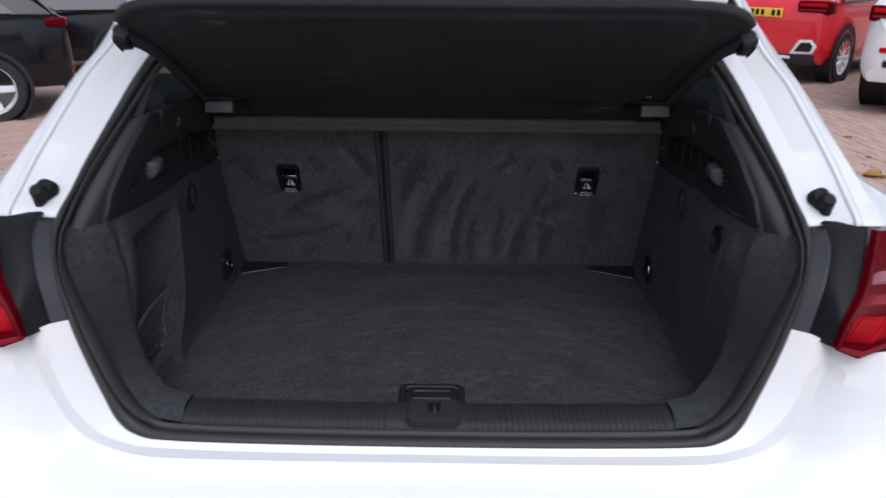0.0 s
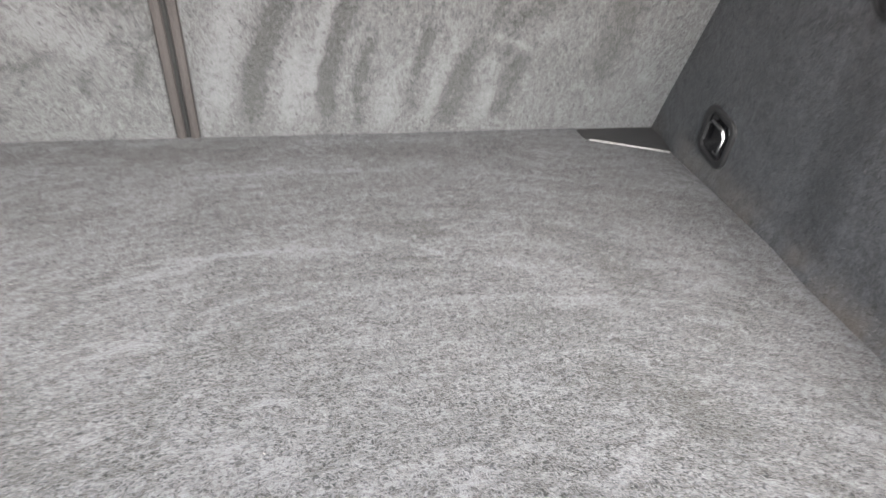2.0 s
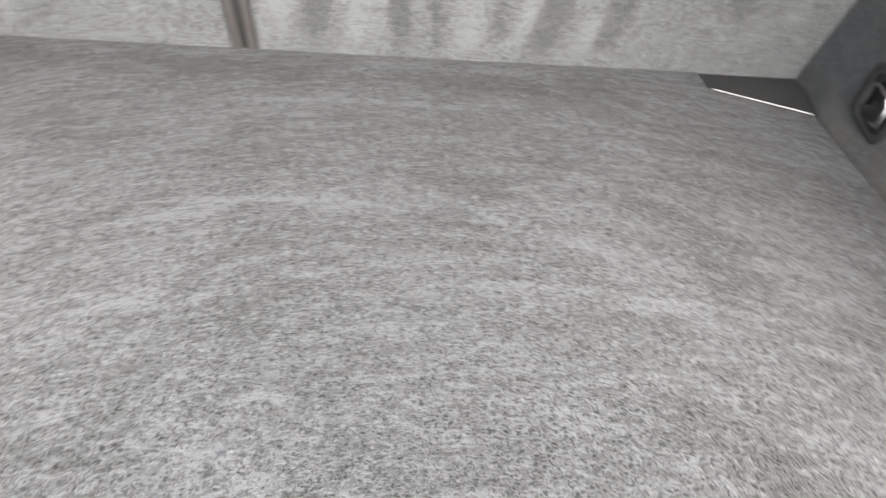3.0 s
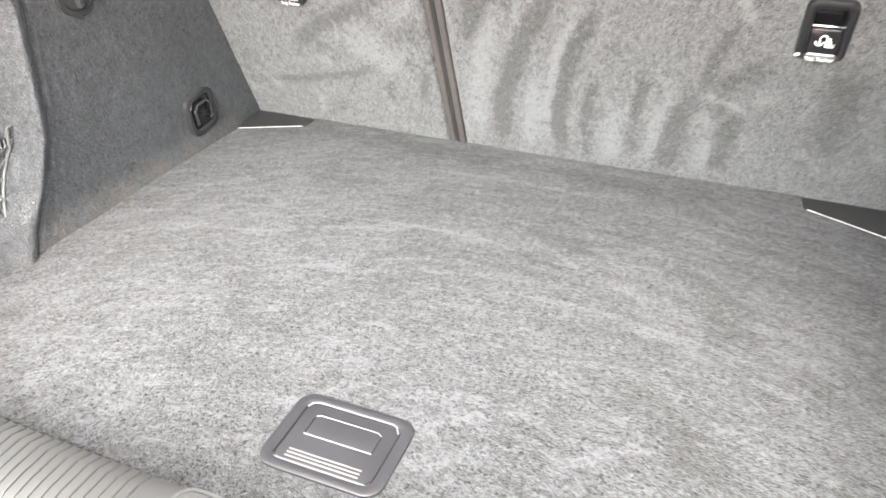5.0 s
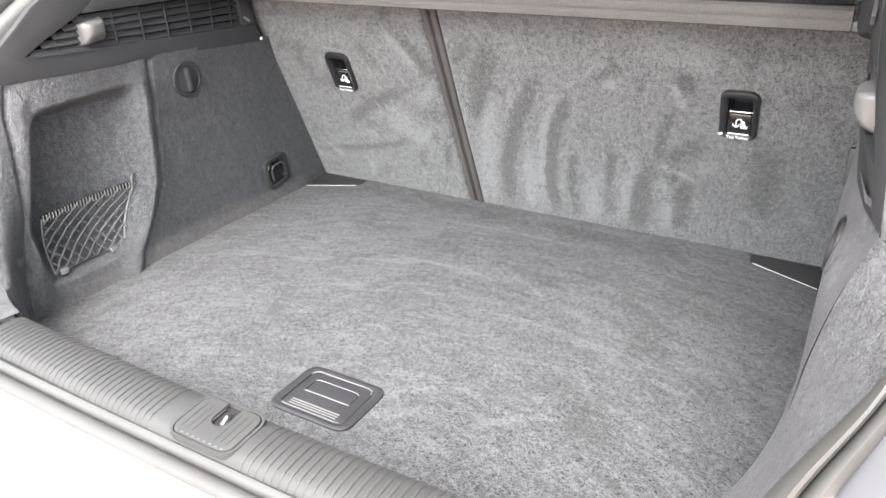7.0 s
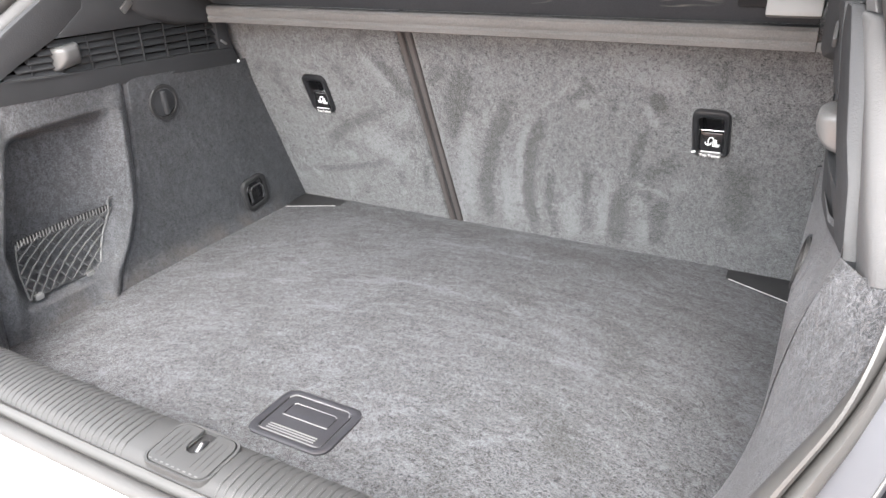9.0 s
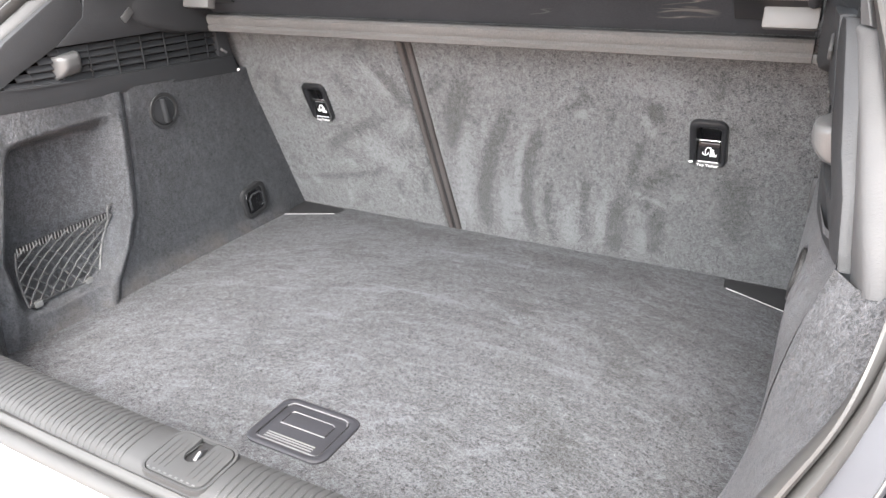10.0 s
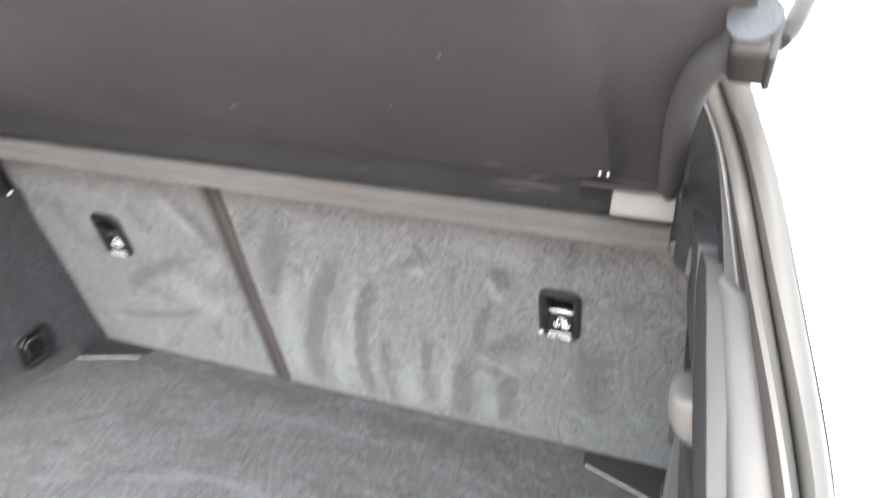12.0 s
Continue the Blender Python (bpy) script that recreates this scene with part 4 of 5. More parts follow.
# ---- hard trim: vent panels and pillar covers ----
def plate(side, outline, x, thick, bevel=.003):
    """A flat plate on a side wall from an outline of (y, z)."""
    pts = [(-y * side, z) for y, z in outline]
    area = sum(a[0] * b[1] - b[0] * a[1] for a, b in zip(pts, pts[1:] + pts[:1]))
    if area < 0:
        pts = pts[::-1]
    dense = []
    for a, b in zip(pts, pts[1:] + pts[:1]):
        n = max(1, int(math.dist(a, b) / .03))
        dense += [(a[0] + (b[0] - a[0]) * k / n, a[1] + (b[1] - a[1]) * k / n) for k in range(n)]
    bm = prism(dense, thick, bevel, axes((side * x, 0, 0), (0, -side, 0), (0, 0, 1)))
    for v in bm.verts:
        v.co.x += side * (trim_x(v.co.y, v.co.z) - .526)
    return bm


def trim_x(y, z):
    return panel_x(y) - .08 * (z - .95) * step(.3, .5, y)


for side in (1, -1):
    panel = part("vent_panel", plate(side, [(.205, .944), (.45, .935), (.724, .920), (.706, .952), (.672, .955), (.450, .966), (.267, .976), (.300, .994), (.36, 1.022), (.42, 1.060),
        (.41, 1.092), (.38, 1.094), (.29, 1.040), (.232, .990)], .542, .016), TRIM, car, "black plastic vent panel with slats")
    part("panel_top", plate(side, [(.36, 1.022), (.665, 1.018), (.672, .955), (.706, .952), (.69, 1.02), (.66, 1.085), (.42, 1.092), (.41, 1.06)], .542, .017), TRIM, panel)
    part("vent_back", plate(side, [(.26, .965), (.69, .945), (.68, 1.03), (.34, 1.03)], .556, .003, 0), GLOSS, panel)
    part("ledge", lofted([[(side * x, y, z) for x, y, z in r] for r in (
        [(.521, .39, 1.094), (.521, .55, 1.088), (.521, .66, 1.084), (.525, .9, 1.08)],
        [(.545, .40, 1.104), (.545, .55, 1.098), (.545, .66, 1.094), (.55, .9, 1.09)],
        [(.66, .52, 1.104), (.66, .56, 1.10), (.68, .66, 1.096), (.70, .9, 1.09)])]), TRIM_DARK, panel)
    for k in range(5):
        s = (k + .35) / 5
        a = Vector((side * (trim_x(.29 + .06 * s, .99) + .008), .267 + .093 * s + .002, .974 + .046 * s))
        b = Vector((side * (trim_x(.67, .98) + .008), .674 - .007 * s, .956 + .062 * s))
        d = (b - a).normalized()
        part("slat", box((b - a).length, .0112, .0028, .0008, m=axes((a + b) / 2, d, (side * .62, 0, .78))), TRIM, panel)
    for y in (.318, .366, .414, .462, .510, .558, .606, .650):
        top, low = min(1.018, .974 + (y - .267) * .50), .975 - (y - .267) * .05
        part("vent_bar", box(.003, .0014, top - low, .0004, (side * (trim_x(y, 1.0) + .0075), y, (top + low) / 2)), TRIM, panel)
    hook = lofted(rounded([[Vector((side * x, y + a, z + b + .12 * a)) for a, b in round_rect(w, h, r)] for x, y, z, w, h, r in (
        (.538, .374, .993, .044, .037, .005), (.520, .3745, .994, .042, .034, .006), (.512, .3745, .996, .036, .028, .006), (.5055, .375, .999, .024, .016, .005), (.5045, .375, .9995, .012, .007, .003))], 1), True, True)
    part("bag_hook", hook, HOOK, panel, "grey plastic bag hook")
    part("shelf_catch", box(.004, .024, .012, .0015, m=axes((side * (trim_x(.486, 1.054) - .001), .486, 1.054), (1, 0, 0), (0, .8, .6))), HOOK, panel, "grey catch")
    part("rear_catch", box(.006, .016, .004, .001, m=axes((side * (trim_x(.682, .966) - .001), .682, .966), (1, 0, 0), (0, .9, -.6))), GREY_CAP, panel)
    def hull(y, x, z0, z1, r=.012):
        return [(side * a, y, b) for a, b in ((.545, z0), (x + r, z0), (x + r * .3, z0 + r * .3), (x, z0 + r), (x, z1 - r), (x + r * .3, z1 - r * .3), (x + r, z1), (.545, z1))]

    part("pivot_housing", lofted([hull(y, x, z0, z1) for y, x, z0, z1 in ((.475, .520, 1.060, 1.090), (.485, .510, 1.045, 1.094), (.52, .499, 1.028, 1.098), (.58, .489, 1.012, 1.099), (.66, .487, 1.004, 1.097), (.72, .487, 1.002, 1.095))], True, True), TRIM, panel, "black plastic housing of the shelf pivot")
    # pillar covers
    A = [(.576, .152, .954), (.575, .160, .961), (.571, .204, .994), (.558, .268, 1.038), (.543, .330, 1.080), (.540, .347, 1.090), (.542, .372, 1.088)]
    In = [(.555, .174, .945), (.554, .180, .953), (.546, .214, .984), (.536, .279, 1.030), (.523, .366, 1.076), (.520, .384, 1.088), (.527, .405, 1.097)]
    Mi = [tuple(a + (b - a) * .62 + d for a, b, d in zip(p, q, (-.003, -.007, 0))) for p, q in zip(A, In)]
    Back = [(.551, .194, .935), (.549, .206, .953), (.541, .255, .984), (.531, .338, 1.030), (.520, .432, 1.076), (.518, .455, 1.087), (.527, .475, 1.095)]
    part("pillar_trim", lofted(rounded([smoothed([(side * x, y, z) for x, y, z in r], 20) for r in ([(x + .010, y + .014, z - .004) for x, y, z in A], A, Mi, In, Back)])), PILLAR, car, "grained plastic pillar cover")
    A = [(.525, .305, 1.0925), (.503, .372, 1.157), (.480, .430, 1.198), (.437, .548, 1.293), (.375, .635, 1.358)]
    Mi = [(.520, .318, 1.0915), (.503, .376, 1.154), (.481, .434, 1.193), (.430, .565, 1.285), (.37, .65, 1.345)]
    In = [(.5145, .330, 1.0905), (.503, .372, 1.148), (.485, .430, 1.186), (.436, .555, 1.278), (.37, .66, 1.335)]
    Back = [(.545, .400, 1.0905), (.540, .47, 1.148), (.53, .52, 1.186), (.49, .66, 1.278), (.40, .72, 1.345)]
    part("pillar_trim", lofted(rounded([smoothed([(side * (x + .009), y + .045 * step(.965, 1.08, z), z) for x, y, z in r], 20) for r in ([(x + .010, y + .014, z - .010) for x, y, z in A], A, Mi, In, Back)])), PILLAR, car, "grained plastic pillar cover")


# ---- parcel shelf, lifted at its rear edge ----
shelf = thing("parcel_shelf", "dark felt parcel shelf raised on the open tailgate", "parcel shelf", at=(0, .60, 1.07))
SH = Matrix.Translation((0, -.60, -1.07))


def shelf_z(y):
    return 1.057 + .60 * (.628 - y)


strip = [(.640, 1.008), (.632, 1.010), (.630, 1.017), (.633, 1.021), (.630, 1.025), (.630, 1.033), (.634, 1.037), (.648, 1.038), (.66, 1.03), (.66, 1.012)]
part("front_strip", lofted([[(x, y, z) for y, z in strip] for x in (-.482, -.2, 0, .2, .482)], True, True), STRIP, shelf, "grey woven edge strip", loc=SH)
SIDE = [(.480, .648), (.478, .575), (.481, .50), (.486, .42), (.496, .365), (.514, .335), (.518, .318), (.512, .300)]
side_line = smoothed([(x, y, 0) for x, y in SIDE], 61)


def shelf_point(s, k):
    """A point of the board: s from side to side, k from the front strip to the rear edge."""
    p = side_line[round(k * 60)]
    x = s * p.x
    sag = -.052 * (1 - abs(s) ** 14) * step(.25, 1.0, k)
    return x, p.y + sag


def shelf_lift(x, y):
    """How far the underside lies off its plane: a bent front panel and an embossed middle field."""
    lift = -.010 * max(0, y - .574) / .074
    dx, dy = abs(x) - (.442 - .045), max(y - (.572 - .045), .300 - y)
    inside = .045 - (math.hypot(max(dx, 0), max(dy, 0)) + min(max(dx, dy), 0))
    lift += .004 - .009 * step(0, .009, inside)
    return lift


low, top = [], []
for j in range(61):
    low.append([])
    top.append([])
    for i in range(181):
        x, y = shelf_point(-1 + 2 * i / 180, j / 60)
        low[-1].append(Vector((x, y, shelf_z(y) + shelf_lift(x, y))))
        top[-1].append(Vector((x, y, shelf_z(y) + (.018 if 0 < i < 180 and j < 60 else .010))))
bm = bmesh.new()
loft(bm, low)
loft(bm, top)
rim = [r[0] for r in low] + low[-1][1:] + [r[-1] for r in reversed(low[:-1])] + low[0][-2:0:-1]
over = [r[0] for r in top] + top[-1][1:] + [r[-1] for r in reversed(top[:-1])] + top[0][-2:0:-1]
loft(bm, [rim, over], True)
bmesh.ops.remove_doubles(bm, verts=bm.verts, dist=.00001)
part("board", bm, SHELF, shelf, "dark felt board with an embossed field", loc=SH)
# dark bar standing in for the shadow line along the embossed field's front edge
part("emboss_shadow_line", tube([(x, .5735, shelf_z(.5735) + .0015) for x in (-.40, -.2, 0, .2, .40)], .0022, 6), TRIM_DARK, shelf, loc=SH)
edge = [p + Vector((0, -.002, .006)) for p in low[-1]]
part("rear_edge", tube(edge, .0085, 8), felt("shelf_edge", (.026, .026, .0275), (.05, .05, .052)), shelf, "grey fabric rear edge", loc=SH)
for side in (1, -1):
    rim = [Vector((side * p.x, p.y, shelf_z(p.y) - .003)) for p in side_line if .31 < p.y < .585][::2]
    n = len(rim)
    part("side_rim", tube(rim, [.006 + .004 * step(0, .08, k / n) + .003 * step(.45, .85, k / n) for k in range(n)], 12), SHELF, shelf, "rolled felt side rim", loc=SH)
    part("end_cap", box(.058, .018, .026, .003, m=axes((side * .456, .596, 1.0660), (1, 0, 0), (0, .95, -.25))), GREY_CAP, shelf, "light grey plastic hinge cap", loc=SH)
    part("cap_inlay", box(.092, .050, .004, .0015, m=axes((side * .440, .594, shelf_z(.594) - .0005), (1, 0, 0), (0, .80, -.60))), BEZEL, shelf, "black plastic inlay behind the hinge cap", loc=SH)
    part("hinge_pin", tube([(side * .402, .561, 1.089), (side * .482, .561, 1.089)], .0012, 6), STEEL, shelf, loc=SH)
    part("pivot_peg", box(.018, .016, .012, .004, (side * .490, .648, 1.014)), GREY_CAP, shelf, "pale grey pivot peg", loc=SH)
    m = axes((side * .519, .324, 1.224), (side, -.06, -.06), (0, -.857, .514))
    clip = part("corner_clip", box(.023, .036, .016, .006, m=m, seg=3), RUBBER, shelf, "black rubber corner clip", loc=SH)
    part("clip_collar", box(.004, .038, .018, .0015, (.009, 0, 0), m=m), RUBBER, clip)
    part("lift_strap", tube([(side * .530, .316, 1.231), (side * .533, .328, 1.235), (side * .538, .36, 1.241), (side * .547, .43, 1.253), (side * .557, .506, 1.268), (side * .555, .57, 1.32), (side * .54, .62, 1.42)], [.006, .008, .008, .008, .008, .008, .008], 10, flat=.6), RUBBER, shelf, "black lifting strap", loc=SH)
rnd = random.Random(3)
fluff = [(-.30, .50, .004), (-.12, .53, .0025), (.10, .47, .006), (.27, .44, .002), (.34, .36, .002), (-.38, .42, .003)]
bm = bmesh.new()
for x, y, n in fluff:
    z = shelf_z(y) + shelf_lift(x, y) - .001
    a = rnd.uniform(0, 3.1)
    tube([(x, y, z), (x + n * math.cos(a), y + n * math.sin(a) * .8, z - .001), (x + 1.7 * n * math.cos(a + .4), y + 1.7 * n * math.sin(a + .4) * .8, z)], min(.0012, n * .25), 5, bm=bm)
part("fluff", bm, GREY_CAP, shelf, "pale lint caught on the felt", loc=SH)

for x in (.421, .428):
    part("shelf_dot", tube([(x, .540, shelf_z(.540) - .0065), (x, .540, shelf_z(.540) + .0020)], .0012, 8), PRINT, shelf, "tiny white dot", loc=SH)

# ---- lint and dust on the floor ----
rnd = random.Random(7)
bm = bmesh.new()
for k in range(14):
    x, y = rnd.uniform(-.48, .48), rnd.uniform(.13, .83)
    if abs(x + .017) < .065 and .16 < y < .262 or abs(x) > .50 - max(0, y - .70) * .6:
        continue
    a, n = rnd.uniform(0, 6.28), rnd.uniform(.0006, .0030)
    tube([(x, y, .6004), (x + n * .5 * math.cos(a), y + n * .5 * math.sin(a), .6012), (x + n * math.cos(a + .5), y + n * math.sin(a + .5), .6004)], rnd.uniform(.0003, .0006), 4, bm=bm)
tagged(part("lint", bm, GREY_CAP), "tiny pale lint specks on the carpet", "lint", "", "stuff")

# ---- roof, open tailgate and the closed cabin ahead of the seats ----
part("roof", lofted([both(smoothed(r, 10)) for r in (
    [(0, .69, 1.415), (.25, .685, 1.412), (.42, .665, 1.40), (.495, .71, 1.43)],
    [(0, .74, 1.43), (.25, .74, 1.428), (.45, .74, 1.42), (.53, .84, 1.425)],
    [(0, 1.4, 1.455), (.25, 1.4, 1.45), (.5, 1.4, 1.43), (.58, 1.4, 1.40)],
    [(0, 2.6, 1.42), (.25, 2.6, 1.415), (.5, 2.6, 1.40), (.58, 2.6, 1.37)])]), WHITE, car)
part("headliner", lofted([[(-.55, y, 1.375), (0, y, 1.395), (.55, y, 1.375)] for y in (.67, 1.5, 2.6)]), HEADLINER, car)
gate = lofted([both(smoothed(r, 12)) for r in (
    [(0, .70, 1.46), (.3, .70, 1.46), (.52, .72, 1.45)],
    [(0, .30, 1.74), (.3, .30, 1.74), (.57, .32, 1.72)],
    [(0, -.02, 1.93), (.3, -.02, 1.93), (.60, 0, 1.91)],
    [(0, -.28, 2.00), (.3, -.28, 2.00), (.58, -.25, 1.98)],
    [(0, -.33, 1.95), (.3, -.33, 1.95), (.56, -.29, 1.93)],
    [(0, -.02, 1.86), (.3, -.02, 1.86), (.56, 0, 1.84)],
    [(0, .32, 1.67), (.3, .32, 1.67), (.53, .34, 1.65)],
    [(0, .68, 1.42), (.3, .68, 1.42), (.50, .70, 1.41)])])
part("tailgate", gate, WHITE, car, "raised tailgate")
for side in (1, -1):
    part("side_window", lofted([[(side * x, y, z) for x, y, z in r] for r in (
        [(.70, .66, 1.06), (.74, 1.2, 1.03), (.76, 2.4, 1.0)],
        [(.60, .86, 1.32), (.62, 1.3, 1.36), (.62, 2.2, 1.36)])]), GLASS, car, "tinted rear side window")
    part("cabin_side", lofted([[(side * x, y, z) for x, y, z in r] for r in (
        [(.70, .5, 1.05), (.76, 1.2, 1.02), (.78, 2.6, 1.0)], [(.72, .5, .5), (.78, 1.2, .4), (.80, 2.6, .4)])]), DARK_FELT, car)
part("front_wall", lofted([[(-.78, 2.6, .4), (.78, 2.6, .4)], [(-.6, 2.6, 1.4), (.6, 2.6, 1.4)]]), DARK_FELT, car)
part("underbody", lofted([[(-.80, y, .24), (.80, y, .24)] for y in (.0, 1.5, 3.4)]), TRIM_DARK, car)


def wheel(parent, x, y, r, side, w=.21, spokes=10, name="wheel"):
    m = axes((x, y, r), (0, 1, 0), (0, 0, 1)) if side > 0 else axes((x, y, r), (0, -1, 0), (0, 0, 1))
    seg = [2 * math.pi * k / 40 for k in range(40)]

    def ring(rad, d):
        return [m @ Vector((rad * math.cos(a), rad * math.sin(a), d)) for a in seg]

    wob = part(name, lofted([ring(.66 * r, w * .5), ring(.70 * r, w * .52), ring(.93 * r, w * .5), ring(r, w * .38), ring(r, -w * .38), ring(.93 * r, -w * .5), ring(.6 * r, -w * .5)], True), TYRE, parent, "black tyre on an alloy wheel")
    bm = lofted([ring(.62 * r, -w * .1), ring(.66 * r, w * .45), ring(.70 * r, w * .53), ring(.67 * r, w * .5), ring(.64 * r, w * .2)], True)
    for k in range(spokes):
        a = 2 * math.pi * k / spokes
        box(.60 * r, (.95 if spokes < 8 else .8) / spokes * r, .03, .006, (.36 * r, 0, w * .40), 1, m @ pose(0, 0, 0, 0, 0, math.degrees(a)), bm)
    tube([m @ Vector((0, 0, w * d)) for d in (.2, .46, .48)], [.13 * r, .13 * r, .08 * r], 16, bm=bm)
    part("rim", bm, ALLOY, wob, "silver alloy rim")
    part("brake_disc", lofted([ring(.05 * r, w * .05), ring(.6 * r, w * .05)], True), STEEL, wob)
    return wob


for side in (1, -1):
    wheel(car, side * .77, 1.02, .315, side)
    wheel(car, side * .77, 3.55, .315, side)
part("front_end", lofted([[(x * s, y, z) for x, y, z in ((-.86, 3.4, .22), (-.89, 3.4, .8), (-.6, 2.6, 1.40), (.6, 2.6, 1.40), (.89, 3.4, .8), (.86, 3.4, .22))] for s in (1,)] +
    [[(-.84, 4.0, .22), (-.86, 4.0, .72), (-.7, 3.5, .92), (.7, 3.5, .92), (.86, 4.0, .72), (.84, 4.0, .22)], [(-.7, 4.25, .25), (-.72, 4.25, .6), (-.6, 4.22, .68), (.6, 4.22, .68), (.72, 4.25, .6), (.7, 4.25, .25)]], False, False), WHITE, car)

# ---- luggage net in the side pocket ----
net = thing("luggage_net", "black stretch luggage net across the side pocket", "net", at=(-.53, .30, .65))
NM = Matrix.Translation((.53, -.30, -.65))


def net_point(u, v):
    """u from the front to the rear of the pocket, v from its foot to the top band."""
    y0, y1 = .214 + .004 * v, .345 + .045 * v
    z0, z1 = .652 - .008 * u, .744 - .003 * u
    y, z = y0 + (y1 - y0) * u, z0 + (z1 - z0) * v
    return Vector((-.524 - .008 * u - .010 * math.sin(math.pi * v) - .006 * math.sin(math.pi * u), y, z))


rows = []
for d in (-.5, .5):
    rows.append([net_point(k / 24, 1) + Vector((0, 0, .011 * d)) for k in range(25)])
bm = lofted(rows)
bmesh.ops.solidify(bm, geom=bm.faces[:], thickness=.0025)
part("top_band", bm, BAND, net, "woven elastic band", loc=NM)
for k in range(30):
    p = net_point((k + .5) / 30, 1)
    part("band_stitch", tube([p + Vector((.0016, 0, -.0048)), p + Vector((.0016, .0004, .0048))], .0009, 5), GREY_CAP, net, loc=NM)
for k in range(-6, 13):
    for s in (1, -1):
        pts = []
        for i in range(61):
            v = i / 60
            u = k / 6.5 + s * v * .69
            if -.001 <= u <= 1.001:
                pts.append(net_point(u, v) + Vector((.0008 * s + .001, .0016 * noise.noise(Vector((u * 9, v * 9, k))), .0016 * noise.noise(Vector((u * 9, v * 9, k + 40))))))
        if len(pts) > 6:
            part("cord", tube(pts, [.0011 + .0008 * (i % 2) for i in range(len(pts))], 6), CORD, net, loc=NM)
part("edge_rod", tube([net_point(1, k / 12) + Vector((.001, .002, 0)) for k in range(13)], .0020, 8), GREY_CAP, net, "grey edge rod", loc=NM)
part("edge_cord", tube([net_point(0, k / 12) + Vector((.001, 0, 0)) for k in range(13)], .0016, 6), CORD, net, loc=NM)
part("foot_rod", tube([net_point(k / 12, 0) + Vector((.001, 0, 0)) for k in range(13)], .0020, 8), TRIM, net, "dark foot rod", loc=NM)
p = net_point(1, 1)
part("net_hook", tube([p + Vector(q) for q in ((.002, -.004, -.006), (.003, -.003, .010), (.002, .001, .016), (.001, .009, .016), (-.006, .011, .014))], .0020, 8), HOOK, net, "black hook", loc=NM)
for u in (.12, .85):
    part("net_clip", box(.008, .014, .010, .002, net_point(u, 0) + Vector((.002, 0, 0))), GREY_CAP, net, loc=NM)


# ---- paved yard and the parked cars ----
def paving():
    m = material("paving", (0.24, 0.15, 0.12), 0.85)
    g = Graph(m)
    info = g.t.nodes.new("ShaderNodeObjectInfo")
    island = g.t.nodes.new("ShaderNodeNewGeometry")
    r = g.math("FRACT", g.math("ADD", info.outputs["Random"], island.outputs["Random Per Island"]))
    col = g.ramp(r, [(0.0, (0.40, 0.265, 0.210)), (0.5, (0.43, 0.288, 0.228)), (1.0, (0.46, 0.312, 0.250))])
    stain = g.ramp(g.noise(1.3, 4, 0.6), [(0.3, 0.85), (0.7, 1.05)])
    g.colour(g.mix(1.0, col, stain, "MULTIPLY"))
    g.bump(g.noise(160, 3, 0.6), 0.4, 0.002)
    return m


PAVING = paving()
JOINT = plastic("joint_sand", (0.385, 0.26, 0.20), 0.95, 300, 0.5)


def ground_z(x, y):
    """Level under the white car, falling gently beyond it."""
    return max(-.3, .012 * x - .021 * y) * step(3.4, 5.0, y)


bm = bmesh.new()
loft(bm, [[(x, y, ground_z(x, y)) for x in (-400, -30, -12, -9, -6, -3, 0, 3, 6, 9, 12, 30, 400)] for y in (-400, -20, 0, 3.4, 3.8, 4.2, 4.6, 5, 6, 8, 10, 12, 15, 30, 400)])
ground = tagged(part("ground", bm, JOINT), "block-paved yard of brownish red bricks", "ground", "", "structure")


